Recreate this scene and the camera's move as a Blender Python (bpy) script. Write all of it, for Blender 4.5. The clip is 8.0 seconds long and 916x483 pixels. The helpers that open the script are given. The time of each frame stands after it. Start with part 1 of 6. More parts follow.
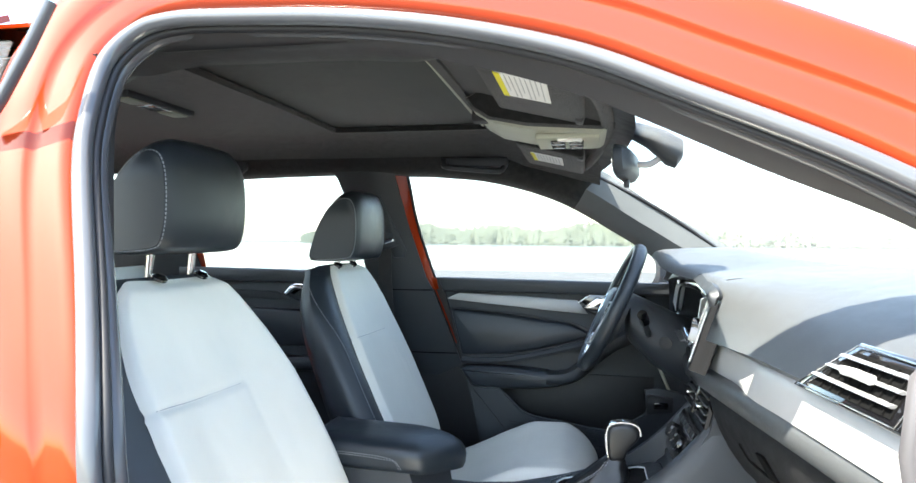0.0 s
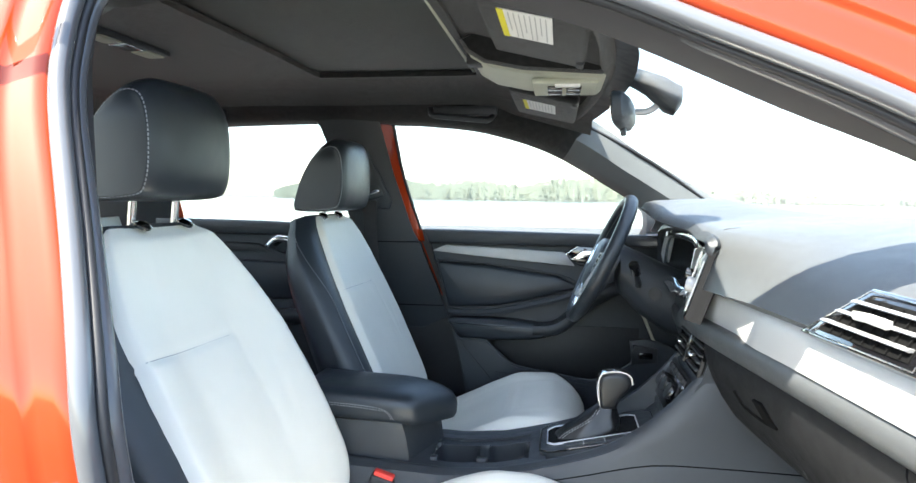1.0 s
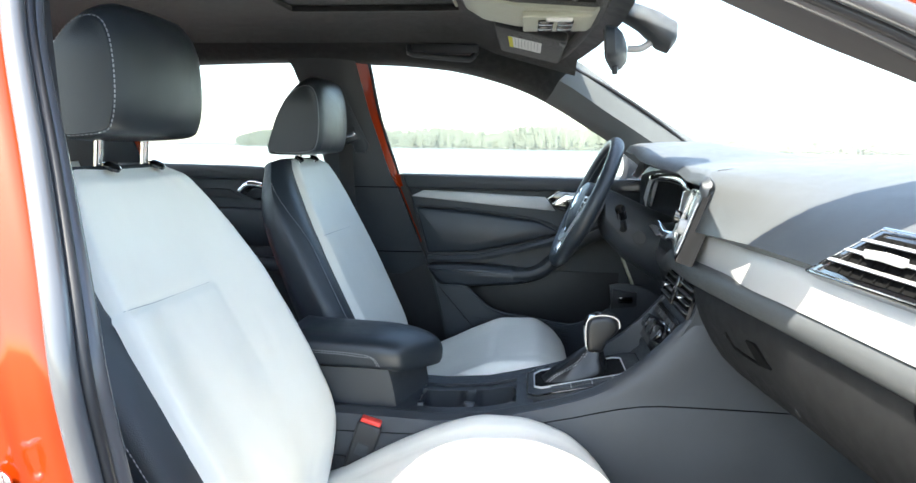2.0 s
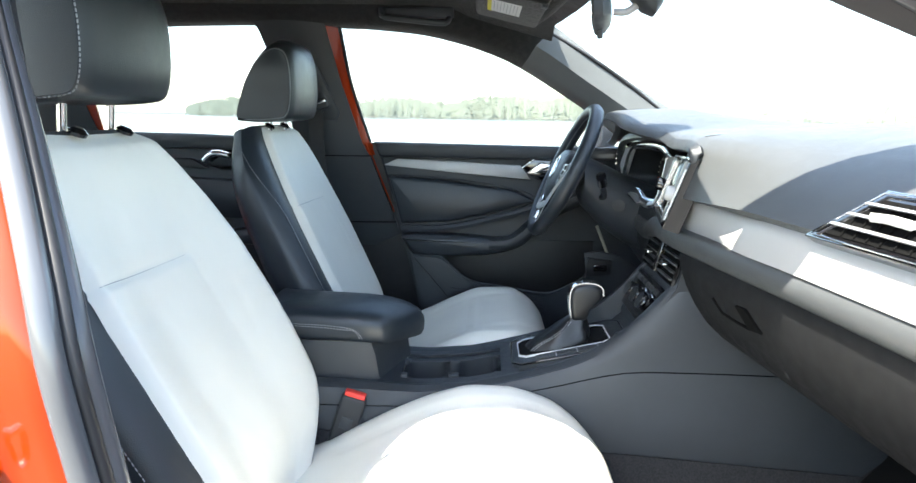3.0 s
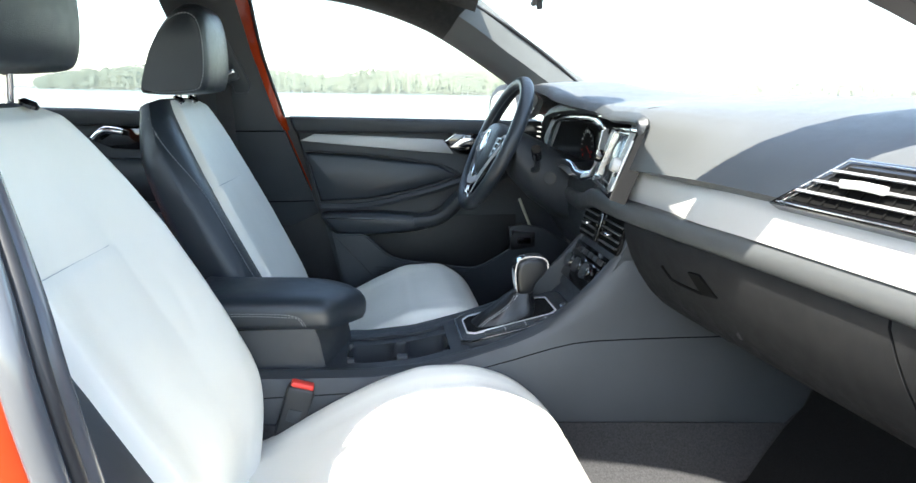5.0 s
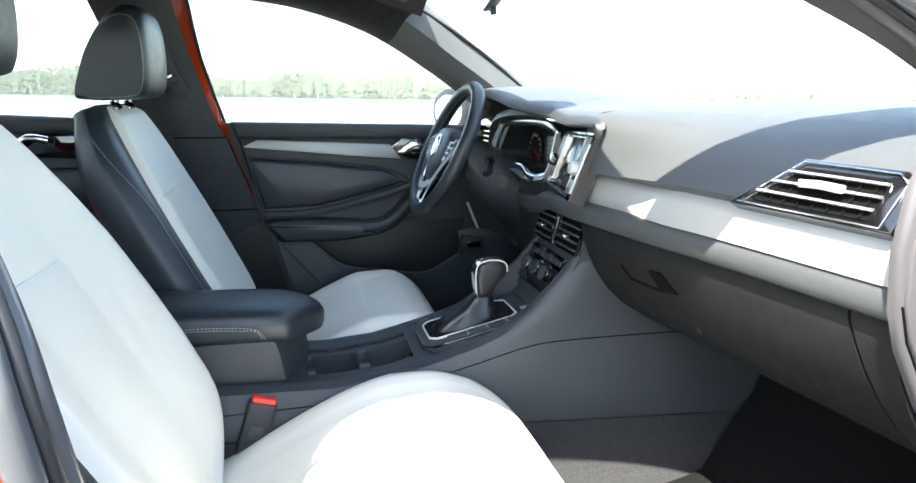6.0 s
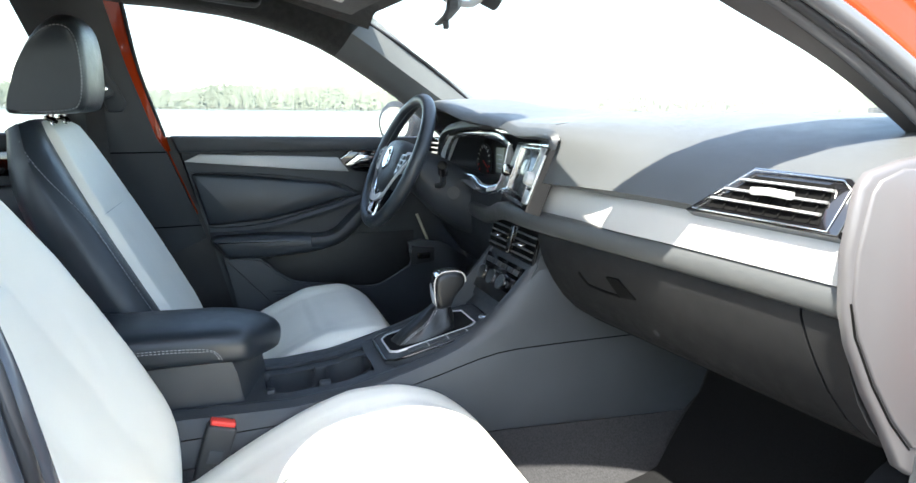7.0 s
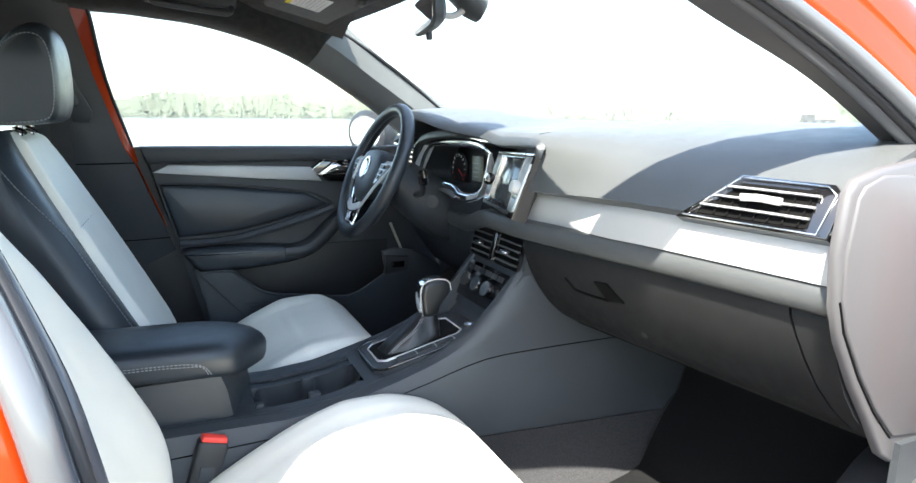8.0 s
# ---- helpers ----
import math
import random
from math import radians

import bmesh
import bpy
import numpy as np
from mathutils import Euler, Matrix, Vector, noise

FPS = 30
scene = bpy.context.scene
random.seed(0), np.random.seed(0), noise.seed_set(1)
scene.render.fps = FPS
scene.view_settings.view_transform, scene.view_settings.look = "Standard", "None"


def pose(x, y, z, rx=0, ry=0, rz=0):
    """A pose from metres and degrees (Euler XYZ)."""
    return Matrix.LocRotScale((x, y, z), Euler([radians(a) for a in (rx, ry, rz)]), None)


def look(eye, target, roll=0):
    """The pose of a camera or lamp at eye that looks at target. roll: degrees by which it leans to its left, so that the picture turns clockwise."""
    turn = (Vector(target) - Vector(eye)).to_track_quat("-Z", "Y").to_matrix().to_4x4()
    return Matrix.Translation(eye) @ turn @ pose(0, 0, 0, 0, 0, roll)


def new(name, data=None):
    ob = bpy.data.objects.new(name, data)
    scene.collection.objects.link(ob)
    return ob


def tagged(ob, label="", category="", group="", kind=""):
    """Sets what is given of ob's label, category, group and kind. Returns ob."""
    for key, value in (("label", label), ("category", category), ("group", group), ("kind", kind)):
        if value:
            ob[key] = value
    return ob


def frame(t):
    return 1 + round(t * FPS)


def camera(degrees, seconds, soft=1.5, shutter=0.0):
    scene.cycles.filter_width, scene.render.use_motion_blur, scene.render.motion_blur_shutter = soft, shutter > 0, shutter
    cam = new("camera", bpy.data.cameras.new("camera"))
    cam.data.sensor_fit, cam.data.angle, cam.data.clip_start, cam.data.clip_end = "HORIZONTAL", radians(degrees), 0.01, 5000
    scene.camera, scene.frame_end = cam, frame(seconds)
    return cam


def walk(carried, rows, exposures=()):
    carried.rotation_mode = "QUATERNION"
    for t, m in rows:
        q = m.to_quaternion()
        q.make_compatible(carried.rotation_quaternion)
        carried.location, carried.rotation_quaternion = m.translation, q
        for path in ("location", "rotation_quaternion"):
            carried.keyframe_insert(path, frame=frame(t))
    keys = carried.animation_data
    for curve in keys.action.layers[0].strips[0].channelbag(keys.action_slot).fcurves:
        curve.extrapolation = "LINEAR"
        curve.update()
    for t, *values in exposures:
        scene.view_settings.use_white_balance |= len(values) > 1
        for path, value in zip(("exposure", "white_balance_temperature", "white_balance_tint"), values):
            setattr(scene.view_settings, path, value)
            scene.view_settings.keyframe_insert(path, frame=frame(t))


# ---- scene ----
cam = camera(71.8, 8.0)
PATH = [
    (0, (0.757, -1.379, 1.118), (0.364, 0.582, 1.121), 0.6),
    (0.5, (0.736, -1.369, 1.11), (0.385, 0.599, 1.051), 0.8),
    (1, (0.715, -1.356, 1.104), (0.401, 0.615, 0.967), 0.8),
    (1.5, (0.694, -1.338, 1.097), (0.43, 0.632, 0.868), 0.8),
    (3, (0.62, -1.301, 1.081), (0.542, 0.66, 0.695), 0.9),
    (3.5, (0.593, -1.288, 1.08), (0.596, 0.665, 0.651), 0.9),
    (4, (0.569, -1.279, 1.078), (0.661, 0.666, 0.623), 0.9),
    (5.5, (0.476, -1.251, 1.076), (0.848, 0.661, 0.624), 0.9),
    (6, (0.45, -1.245, 1.077), (0.935, 0.644, 0.634), 0.8),
    (6.5, (0.428, -1.241, 1.079), (1.023, 0.62, 0.648), 0.7),
    (7, (0.405, -1.238, 1.08), (1.084, 0.598, 0.672), 0.6),
    (7.5, (0.377, -1.233, 1.081), (1.128, 0.577, 0.68), 0.6),
    (8, (0.336, -1.224, 1.084), (1.155, 0.559, 0.7), 0.5),
]
walk(cam, [(t, look(eye, target, roll)) for t, eye, target, roll in PATH],
     [(0.0, 2.75, 6750, 5), (8.0, 2.75, 6750, 5)])

# ---- world, sun, exposure ----
SUN_TO = Vector((-0.42, -0.42, 1.0)).normalized()
world = bpy.data.worlds.new("world")
scene.world = world
world.use_nodes = True
wn = world.node_tree
sky = wn.nodes.new("ShaderNodeTexSky")
sky.sky_type = "NISHITA"
sky.sun_disc = False
sky.sun_elevation = math.asin(SUN_TO.z)
sky.sun_rotation = math.atan2(SUN_TO.x, SUN_TO.y)
sky.dust_density = 1.6
sky.ozone_density = 0.4
wn.nodes["Background"].inputs["Strength"].default_value = 0.14
wn.links.new(sky.outputs[0], wn.nodes["Background"].inputs["Color"])
sun_data = bpy.data.lights.new("sun", "SUN")
sun_data.energy, sun_data.angle, sun_data.color = 4.4, radians(0.5), (1.0, 0.96, 0.90)
sun = new("sun", sun_data)
sun.matrix_world = look(SUN_TO * 20, (0, 0, 0))


# ---- materials ----
def mat(name, color, rough=0.5, metal=0.0, coat=0.0, grain=0.0, grain_scale=900.0, vary=0.0, vary_scale=6.0, spec=0.5,
        sheen=0.0, bump_kind="noise"):
    """A surface with broad colour variation, changing gloss and fine relief."""
    m = bpy.data.materials.new(name)
    m.use_nodes = True
    nt = m.node_tree
    b = nt.nodes["Principled BSDF"]
    b.inputs["Base Color"].default_value = (*color, 1)
    b.inputs["Roughness"].default_value = rough
    b.inputs["Metallic"].default_value = metal
    b.inputs["Coat Weight"].default_value = coat
    b.inputs["Coat Roughness"].default_value = 0.03
    b.inputs["Specular IOR Level"].default_value = spec
    b.inputs["Sheen Weight"].default_value = sheen
    tc = nt.nodes.new("ShaderNodeTexCoord")
    if vary > 0:
        n = nt.nodes.new("ShaderNodeTexNoise")
        n.inputs["Scale"].default_value = vary_scale
        n.inputs["Detail"].default_value = 5
        nt.links.new(tc.outputs["Object"], n.inputs["Vector"])
        r = nt.nodes.new("ShaderNodeMapRange")
        r.inputs["From Min"].default_value, r.inputs["From Max"].default_value = 0.3, 0.7
        r.inputs["To Min"].default_value, r.inputs["To Max"].default_value = 1 - vary, 1 + vary
        nt.links.new(n.outputs["Fac"], r.inputs["Value"])
        mul = nt.nodes.new("ShaderNodeVectorMath")
        mul.operation = "SCALE"
        mul.inputs[0].default_value = color
        nt.links.new(r.outputs[0], mul.inputs["Scale"])
        nt.links.new(mul.outputs[0], b.inputs["Base Color"])
        r2 = nt.nodes.new("ShaderNodeMapRange")
        r2.inputs["From Min"].default_value, r2.inputs["From Max"].default_value = 0.3, 0.7
        r2.inputs["To Min"].default_value, r2.inputs["To Max"].default_value = max(0.02, rough * (1 - vary)), min(1, rough * (1 + vary))
        n2 = nt.nodes.new("ShaderNodeTexNoise")
        n2.inputs["Scale"].default_value = vary_scale * 7
        nt.links.new(tc.outputs["Object"], n2.inputs["Vector"])
        nt.links.new(n2.outputs["Fac"], r2.inputs["Value"])
        nt.links.new(r2.outputs[0], b.inputs["Roughness"])
    if grain > 0:
        g = nt.nodes.new("ShaderNodeTexVoronoi" if bump_kind == "cell" else "ShaderNodeTexNoise")
        g.inputs["Scale"].default_value = grain_scale
        nt.links.new(tc.outputs["Object"], g.inputs["Vector"])
        bu = nt.nodes.new("ShaderNodeBump")
        bu.inputs["Strength"].default_value = grain
        bu.inputs["Distance"].default_value = 0.0006
        nt.links.new(g.outputs[0], bu.inputs["Height"])
        nt.links.new(bu.outputs[0], b.inputs["Normal"])
    return m


def glass_mat(name, tint=(1, 1, 1), veil=0.05):
    m = bpy.data.materials.new(name)
    m.use_nodes = True
    nt = m.node_tree
    nt.nodes.remove(nt.nodes["Principled BSDF"])
    tr = nt.nodes.new("ShaderNodeBsdfTransparent")
    tr.inputs[0].default_value = (*tint, 1)
    gl = nt.nodes.new("ShaderNodeBsdfGlossy")
    gl.inputs["Roughness"].default_value = 0.01
    lw = nt.nodes.new("ShaderNodeLayerWeight")
    lw.inputs["Blend"].default_value = 0.5
    pw = nt.nodes.new("ShaderNodeMath")
    pw.operation = "POWER"
    pw.inputs[1].default_value = 5.0
    nt.links.new(lw.outputs["Facing"], pw.inputs[0])
    fr = nt.nodes.new("ShaderNodeMath")
    fr.operation = "MULTIPLY_ADD"
    fr.inputs[1].default_value, fr.inputs[2].default_value = 0.35, 0.02
    nt.links.new(pw.outputs[0], fr.inputs[0])
    mx = nt.nodes.new("ShaderNodeMixShader")
    nt.links.new(fr.outputs[0], mx.inputs[0])
    nt.links.new(tr.outputs[0], mx.inputs[1])
    nt.links.new(gl.outputs[0], mx.inputs[2])
    # thin whitish film mixed into the pane to imitate glare and haze outside
    df = nt.nodes.new("ShaderNodeBsdfDiffuse")
    tl = nt.nodes.new("ShaderNodeBsdfTranslucent")
    both = nt.nodes.new("ShaderNodeMixShader")
    nt.links.new(df.outputs[0], both.inputs[1])
    nt.links.new(tl.outputs[0], both.inputs[2])
    film = nt.nodes.new("ShaderNodeMixShader")
    dn = nt.nodes.new("ShaderNodeTexNoise")
    dn.inputs["Scale"].default_value = 3.0
    dr = nt.nodes.new("ShaderNodeMapRange")
    dr.inputs["To Min"].default_value, dr.inputs["To Max"].default_value = veil * 0.7, veil * 1.3
    nt.links.new(dn.outputs["Fac"], dr.inputs["Value"])
    nt.links.new(dr.outputs[0], film.inputs[0])
    nt.links.new(mx.outputs[0], film.inputs[1])
    nt.links.new(both.outputs[0], film.inputs[2])
    nt.links.new(film.outputs[0], nt.nodes["Material Output"].inputs[0])
    return m


PAINT = mat("orange_paint", (0.29, 0.025, 0.001), 0.45, 0.0, 1.0, 0.0, spec=0.06, vary=0.05, vary_scale=3)
WHITE = mat("white_leatherette", (0.77, 0.75, 0.675), 0.5, grain=0.35, grain_scale=700, vary=0.04, vary_scale=5, bump_kind="cell")
BLACK = mat("black_leatherette", (0.023, 0.028, 0.034), 0.34, grain=0.4, grain_scale=700, vary=0.12, vary_scale=6, bump_kind="cell")
STITCH = mat("grey_thread", (0.30, 0.31, 0.32), 0.7)
PLASTIC = mat("black_soft_plastic", (0.033, 0.037, 0.042), 0.44, grain=0.45, grain_scale=1100, vary=0.1, vary_scale=7, bump_kind="cell")
PAD = mat("dash_pad", (0.059, 0.062, 0.064), 0.38, grain=0.35, grain_scale=1100, vary=0.08, vary_scale=5, bump_kind="cell")
HARD = mat("grey_hard_plastic", (0.024, 0.0245, 0.026), 0.5, grain=0.4, grain_scale=900, vary=0.1, vary_scale=6, bump_kind="cell")
SILVER = mat("silver_trim", (0.41, 0.405, 0.395), 0.40, 0.15, grain=0.08, grain_scale=1500, vary=0.04, vary_scale=9)
CHROME = mat("chrome", (0.85, 0.86, 0.87), 0.17, 1.0, vary=0.03, vary_scale=20)
PIANO = mat("gloss_black", (0.006, 0.006, 0.007), 0.06, coat=1.0)
SEAL = mat("grey_rubber_seal", (0.075, 0.076, 0.081), 0.22, spec=0.6, vary=0.04, vary_scale=8)
RUBBER = mat("black_rubber", (0.014, 0.014, 0.016), 0.5, grain=0.2, grain_scale=600, vary=0.1)
TRIM = mat("pillar_trim", (0.03, 0.0285, 0.029), 0.45, grain=0.4, grain_scale=800, vary=0.1, vary_scale=5)
LINER = mat("headliner_fabric", (0.0088, 0.0093, 0.0092), 0.9, grain=0.8, grain_scale=1400, vary=0.12, vary_scale=9, sheen=0.2)
SHADE = mat("sunroof_shade", (0.0165, 0.0205, 0.0175), 0.85, grain=0.8, grain_scale=1400, vary=0.1, vary_scale=9, sheen=0.2)
LIGHTGREY = mat("pale_plastic", (0.42, 0.43, 0.35), 0.5, grain=0.2, grain_scale=900, vary=0.05)
CARPET = mat("carpet", (0.030, 0.030, 0.032), 0.95, spec=0.1, grain=1.0, grain_scale=600, vary=0.25, vary_scale=260)
MAT = mat("mat_carpet", (0.0065, 0.0066, 0.007), 0.95, spec=0.1, grain=1.0, grain_scale=600, vary=0.25, vary_scale=260)
# grey plastic under the dashboard, darkened in colour for the little light there
GLOVE_SHADED = mat("shade_darkened_plastic", (0.0100, 0.0102, 0.0112), 0.58, spec=0.2, grain=0.4, grain_scale=900, vary=0.1, vary_scale=6, bump_kind="cell")
PILLAR = mat("grey_pillar_trim", (0.11, 0.116, 0.116), 0.6, grain=0.4, grain_scale=900, vary=0.08, vary_scale=6)
POCKET_SHADED = mat("shaded_pocket_plastic", (0.011, 0.0115, 0.013), 0.5, grain=0.4, grain_scale=900, vary=0.1, vary_scale=8)
FELT = mat("dark_felt", (0.012, 0.012, 0.0125), 0.95, spec=0.05, grain=0.6, grain_scale=500, vary=0.2, vary_scale=40)
LEATHER = mat("soft_black_leather", (0.010, 0.0105, 0.012), 0.36, grain=0.5, grain_scale=500, vary=0.15, vary_scale=30)
LIP = mat("pale_grey_seal", (0.085, 0.088, 0.094), 0.18, spec=0.9, vary=0.05, vary_scale=8)
RED = mat("red_plastic", (0.75, 0.05, 0.035), 0.4)
WEBBING = mat("belt_webbing", (0.02, 0.02, 0.022), 0.7, grain=0.5, grain_scale=900, vary=0.1)
SCREEN = mat("screen_glass", (0.10, 0.11, 0.115), 0.16, metal=0.5, coat=0.5)
BEZEL = mat("satin_bezel", (0.30, 0.31, 0.32), 0.30, 0.7, vary=0.05, vary_scale=20)
SATIN = mat("bright_satin_silver", (0.78, 0.79, 0.80), 0.30, 0.35, vary=0.04, vary_scale=20)
LCD = mat("display_panel", (0.36, 0.38, 0.33), 0.25, vary=0.1, vary_scale=30)
LABEL = mat("paper_label", (0.78, 0.78, 0.76), 0.6)
YELLOW = mat("yellow_print", (0.75, 0.68, 0.03), 0.6)
INK = mat("grey_print", (0.45, 0.45, 0.45), 0.6)
MIRROR = mat("mirror_silver", (0.9, 0.9, 0.9), 0.01, 1.0)
BOLSTER_PLATE = mat("bare_end_panel", (0.078, 0.074, 0.077), 0.36, grain=0.2, vary=0.06, vary_scale=4)
SLAT = mat("vent_silver", (0.38, 0.38, 0.38), 0.35, 0.6, vary=0.04, vary_scale=9)
GLASS = glass_mat("clear_glass", (0.97, 0.99, 0.985), 0.055)
# foliage green with the distance haze mixed into its base colour
HAZY_LEAF = mat("hazed_foliage", (0.165, 0.182, 0.135), 0.8, vary=0.12, vary_scale=0.12)
GROUND = mat("weathered_asphalt", (0.055, 0.054, 0.052), 0.8, grain=0.5, grain_scale=20, vary=0.12, vary_scale=0.3)
WATER = mat("lake_water", (0.10, 0.13, 0.14), 0.12, grain=0.3, grain_scale=2, vary=0.1, vary_scale=0.02)
VOID = mat("deep_black", (0.003, 0.003, 0.003), 0.9, spec=0.1)
SEAM = mat("seam_shadow", (0.34, 0.34, 0.34), 0.8)
GAUGE = mat("gauge_face", (0.02, 0.02, 0.02), 0.4)
WHITEPAINT = mat("white_mark", (0.7, 0.7, 0.7), 0.5)


# ---- mesh helpers ----
def part(name, vf, material, parent=None, label="", angle=48):
    """Links one mesh (vertices, faces) as an object under parent."""
    me = bpy.data.meshes.new(name)
    me.from_pydata([tuple(v) for v in vf[0]], [], [tuple(f) for f in vf[1]])
    bm = bmesh.new()
    bm.from_mesh(me)
    bmesh.ops.recalc_face_normals(bm, faces=bm.faces)
    bm.to_mesh(me)
    bm.free()
    me.materials.append(material)
    me.shade_smooth()
    me.set_sharp_from_angle(angle=radians(angle))
    ob = new(name, me)
    if parent is not None:
        ob.parent = parent
    if label:
        ob["label"] = label
    return ob


def thing(name, label, category, at=(0, 0, 0), group="", kind=""):
    ob = new(name)
    ob.empty_display_size = 0.05
    ob.location = at
    return tagged(ob, label, category, group, kind)


def join(*vfs):
    V, F = [], []
    for v, f in vfs:
        n = len(V)
        V += list(v)
        F += [tuple(i + n for i in q) for q in f]
    return V, F


def moved(vf, m):
    return [m @ Vector(v) for v in vf[0]], vf[1]


def shift(vf, d):
    return moved(vf, Matrix.Translation(d))


def mirror_y(vf):
    return [Vector((v[0], -v[1], v[2])) for v in vf[0]], [tuple(reversed(f)) for f in vf[1]]


def box(x0, x1, y0, y1, z0, z1, r=0.004, seg=2):
    bm = bmesh.new()
    bmesh.ops.create_cube(bm, size=1)
    for v in bm.verts:
        v.co = Vector(((x0 + x1) / 2 + v.co.x * (x1 - x0), (y0 + y1) / 2 + v.co.y * (y1 - y0), (z0 + z1) / 2 + v.co.z * (z1 - z0)))
    if r > 0:
        bmesh.ops.bevel(bm, geom=bm.edges[:], offset=r, segments=seg, profile=0.5, affect="EDGES")
    bm.verts.index_update()
    out = [v.co.copy() for v in bm.verts], [tuple(v.index for v in f.verts) for f in bm.faces]
    bm.free()
    return out


def smooth(pts, n=6, closed=False):
    """Catmull-Rom through the points."""
    P = [Vector(p) for p in pts]
    out = []
    m = len(P)
    for i in range(m if closed else m - 1):
        a, b, c, d = (P[(i + k) % m] if closed else P[min(max(i + k, 0), m - 1)] for k in (-1, 0, 1, 2))
        for j in range(n):
            t = j / n
            out.append(0.5 * ((2 * b) + (c - a) * t + (2 * a - 5 * b + 4 * c - d) * t * t + (3 * b - a - 3 * c + d) * t ** 3))
    if not closed:
        out.append(P[-1])
    return out


def loft(rings, closed=True, caps=True, loop=False):
    """Skin through rings of equal length; loop joins the last to the first."""
    n = len(rings[0])
    V = [Vector(p) for r in rings for p in r]
    F = []
    m = len(rings)
    for i in range(m if loop else m - 1):
        i2 = (i + 1) % m
        for j in range(n if closed else n - 1):
            k = (j + 1) % n
            F.append((i * n + j, i * n + k, i2 * n + k, i2 * n + j))
    if caps and closed and not loop:
        F.append(tuple(range(n)))
        F.append(tuple((m - 1) * n + j for j in reversed(range(n))))
    return V, F


def sweep(path, profile, ref, closed_profile=True, loop=False):
    """Carries a profile (a along ref, b across) along a path. ref: a vector, or one for each point."""
    P = [Vector(p) for p in path]
    rings = []
    m = len(P)
    for i, p in enumerate(P):
        if loop:
            t = P[(i + 1) % m] - P[i - 1]
        else:
            t = P[min(i + 1, m - 1)] - P[max(i - 1, 0)]
        t.normalize()
        r = Vector(ref[i]) if isinstance(ref, list) else Vector(ref)
        nrm = (r - t * r.dot(t)).normalized()
        b = t.cross(nrm)
        pr = profile(i / max(1, m - 1)) if callable(profile) else profile
        rings.append([p + nrm * a + b * c for a, c in pr])
    return loft(rings, closed_profile, caps=True, loop=loop)


def circle(r, n=10, squash=1.0):
    return [(r * math.cos(2 * math.pi * k / n), r * squash * math.sin(2 * math.pi * k / n)) for k in range(n)]


def rod(path, r, n=8, loop=False):
    P = [Vector(p) for p in path]
    t = (P[-1] - P[0]) if not loop else (P[1] - P[0])
    ref = Vector((0, 0, 1)) if abs(t.normalized().z) < 0.8 else Vector((1, 0.2, 0))
    return sweep(P, circle(r, n), ref, loop=loop)


def sheet(grid, thick):
    """A grid of points (rows of equal length) made into a closed plate; thick goes along the surface's normal."""
    R, C = len(grid), len(grid[0])
    G = [[Vector(p) for p in row] for row in grid]
    back = []
    for i in range(R):
        for j in range(C):
            du = G[min(i + 1, R - 1)][j] - G[max(i - 1, 0)][j]
            dv = G[i][min(j + 1, C - 1)] - G[i][max(j - 1, 0)]
            n = du.cross(dv)
            n = n.normalized() if n.length > 1e-9 else Vector((0, 0, 1))
            back.append(G[i][j] + n * thick)
    V = [p for row in G for p in row] + back
    N = R * C
    F = []
    for i in range(R - 1):
        for j in range(C - 1):
            a, b, c, d = i * C + j, i * C + j + 1, (i + 1) * C + j + 1, (i + 1) * C + j
            F += [(a, b, c, d), (a + N, d + N, c + N, b + N)]
    rim = [j for j in range(C)] + [i * C + C - 1 for i in range(1, R)] + [(R - 1) * C + j for j in range(C - 2, -1, -1)] + [i * C for i in range(R - 2, 0, -1)]
    for k in range(len(rim)):
        a, b = rim[k], rim[(k + 1) % len(rim)]
        F.append((a, a + N, b + N, b))
    return V, F


def prism(outline, d, r=0.0, inset=None):
    """A plate with the given outline (3D points in order) and thickness vector d; r chamfers its front edge, on the side of d."""
    P = [Vector(p) for p in outline]
    c = sum(P, Vector()) / len(P)
    d = Vector(d)
    rings = [P]
    if r > 0:
        dn = d.normalized()
        small = []
        n = len(P)
        for i, p in enumerate(P):
            e1 = (p - P[i - 1]).normalized()
            e2 = (P[(i + 1) % n] - p).normalized()
            inn = (e2 - e1)
            if inn.length < 0.05:
                inn = dn.cross(e1)
                if inn.dot(c - p) < 0:
                    inn = -inn
            inn.normalize()
            if inn.dot(c - p) < 0 and (e2 - e1).length < 0.05:
                inn = -inn
            small.append(p + inn * r)
        rings.append([p + d - dn * r for p in P])
        rings.append([p + d - dn * r * 0.3 + (q - p) * 0.35 for p, q in zip(P, small)])
        rings.append([q + d for q in small])
    else:
        rings.append([p + d for p in P])
    return loft(rings)


def lathe(profile, n=24, axis=Matrix()):
    """Turns (radius, height) pairs round z, then applies axis."""
    rings = [[Vector((r * math.cos(2 * math.pi * k / n), r * math.sin(2 * math.pi * k / n), h)) for k in range(n)] for r, h in profile]
    return moved(loft(rings), axis)


def lerp(a, b, t):
    return a + (b - a) * t


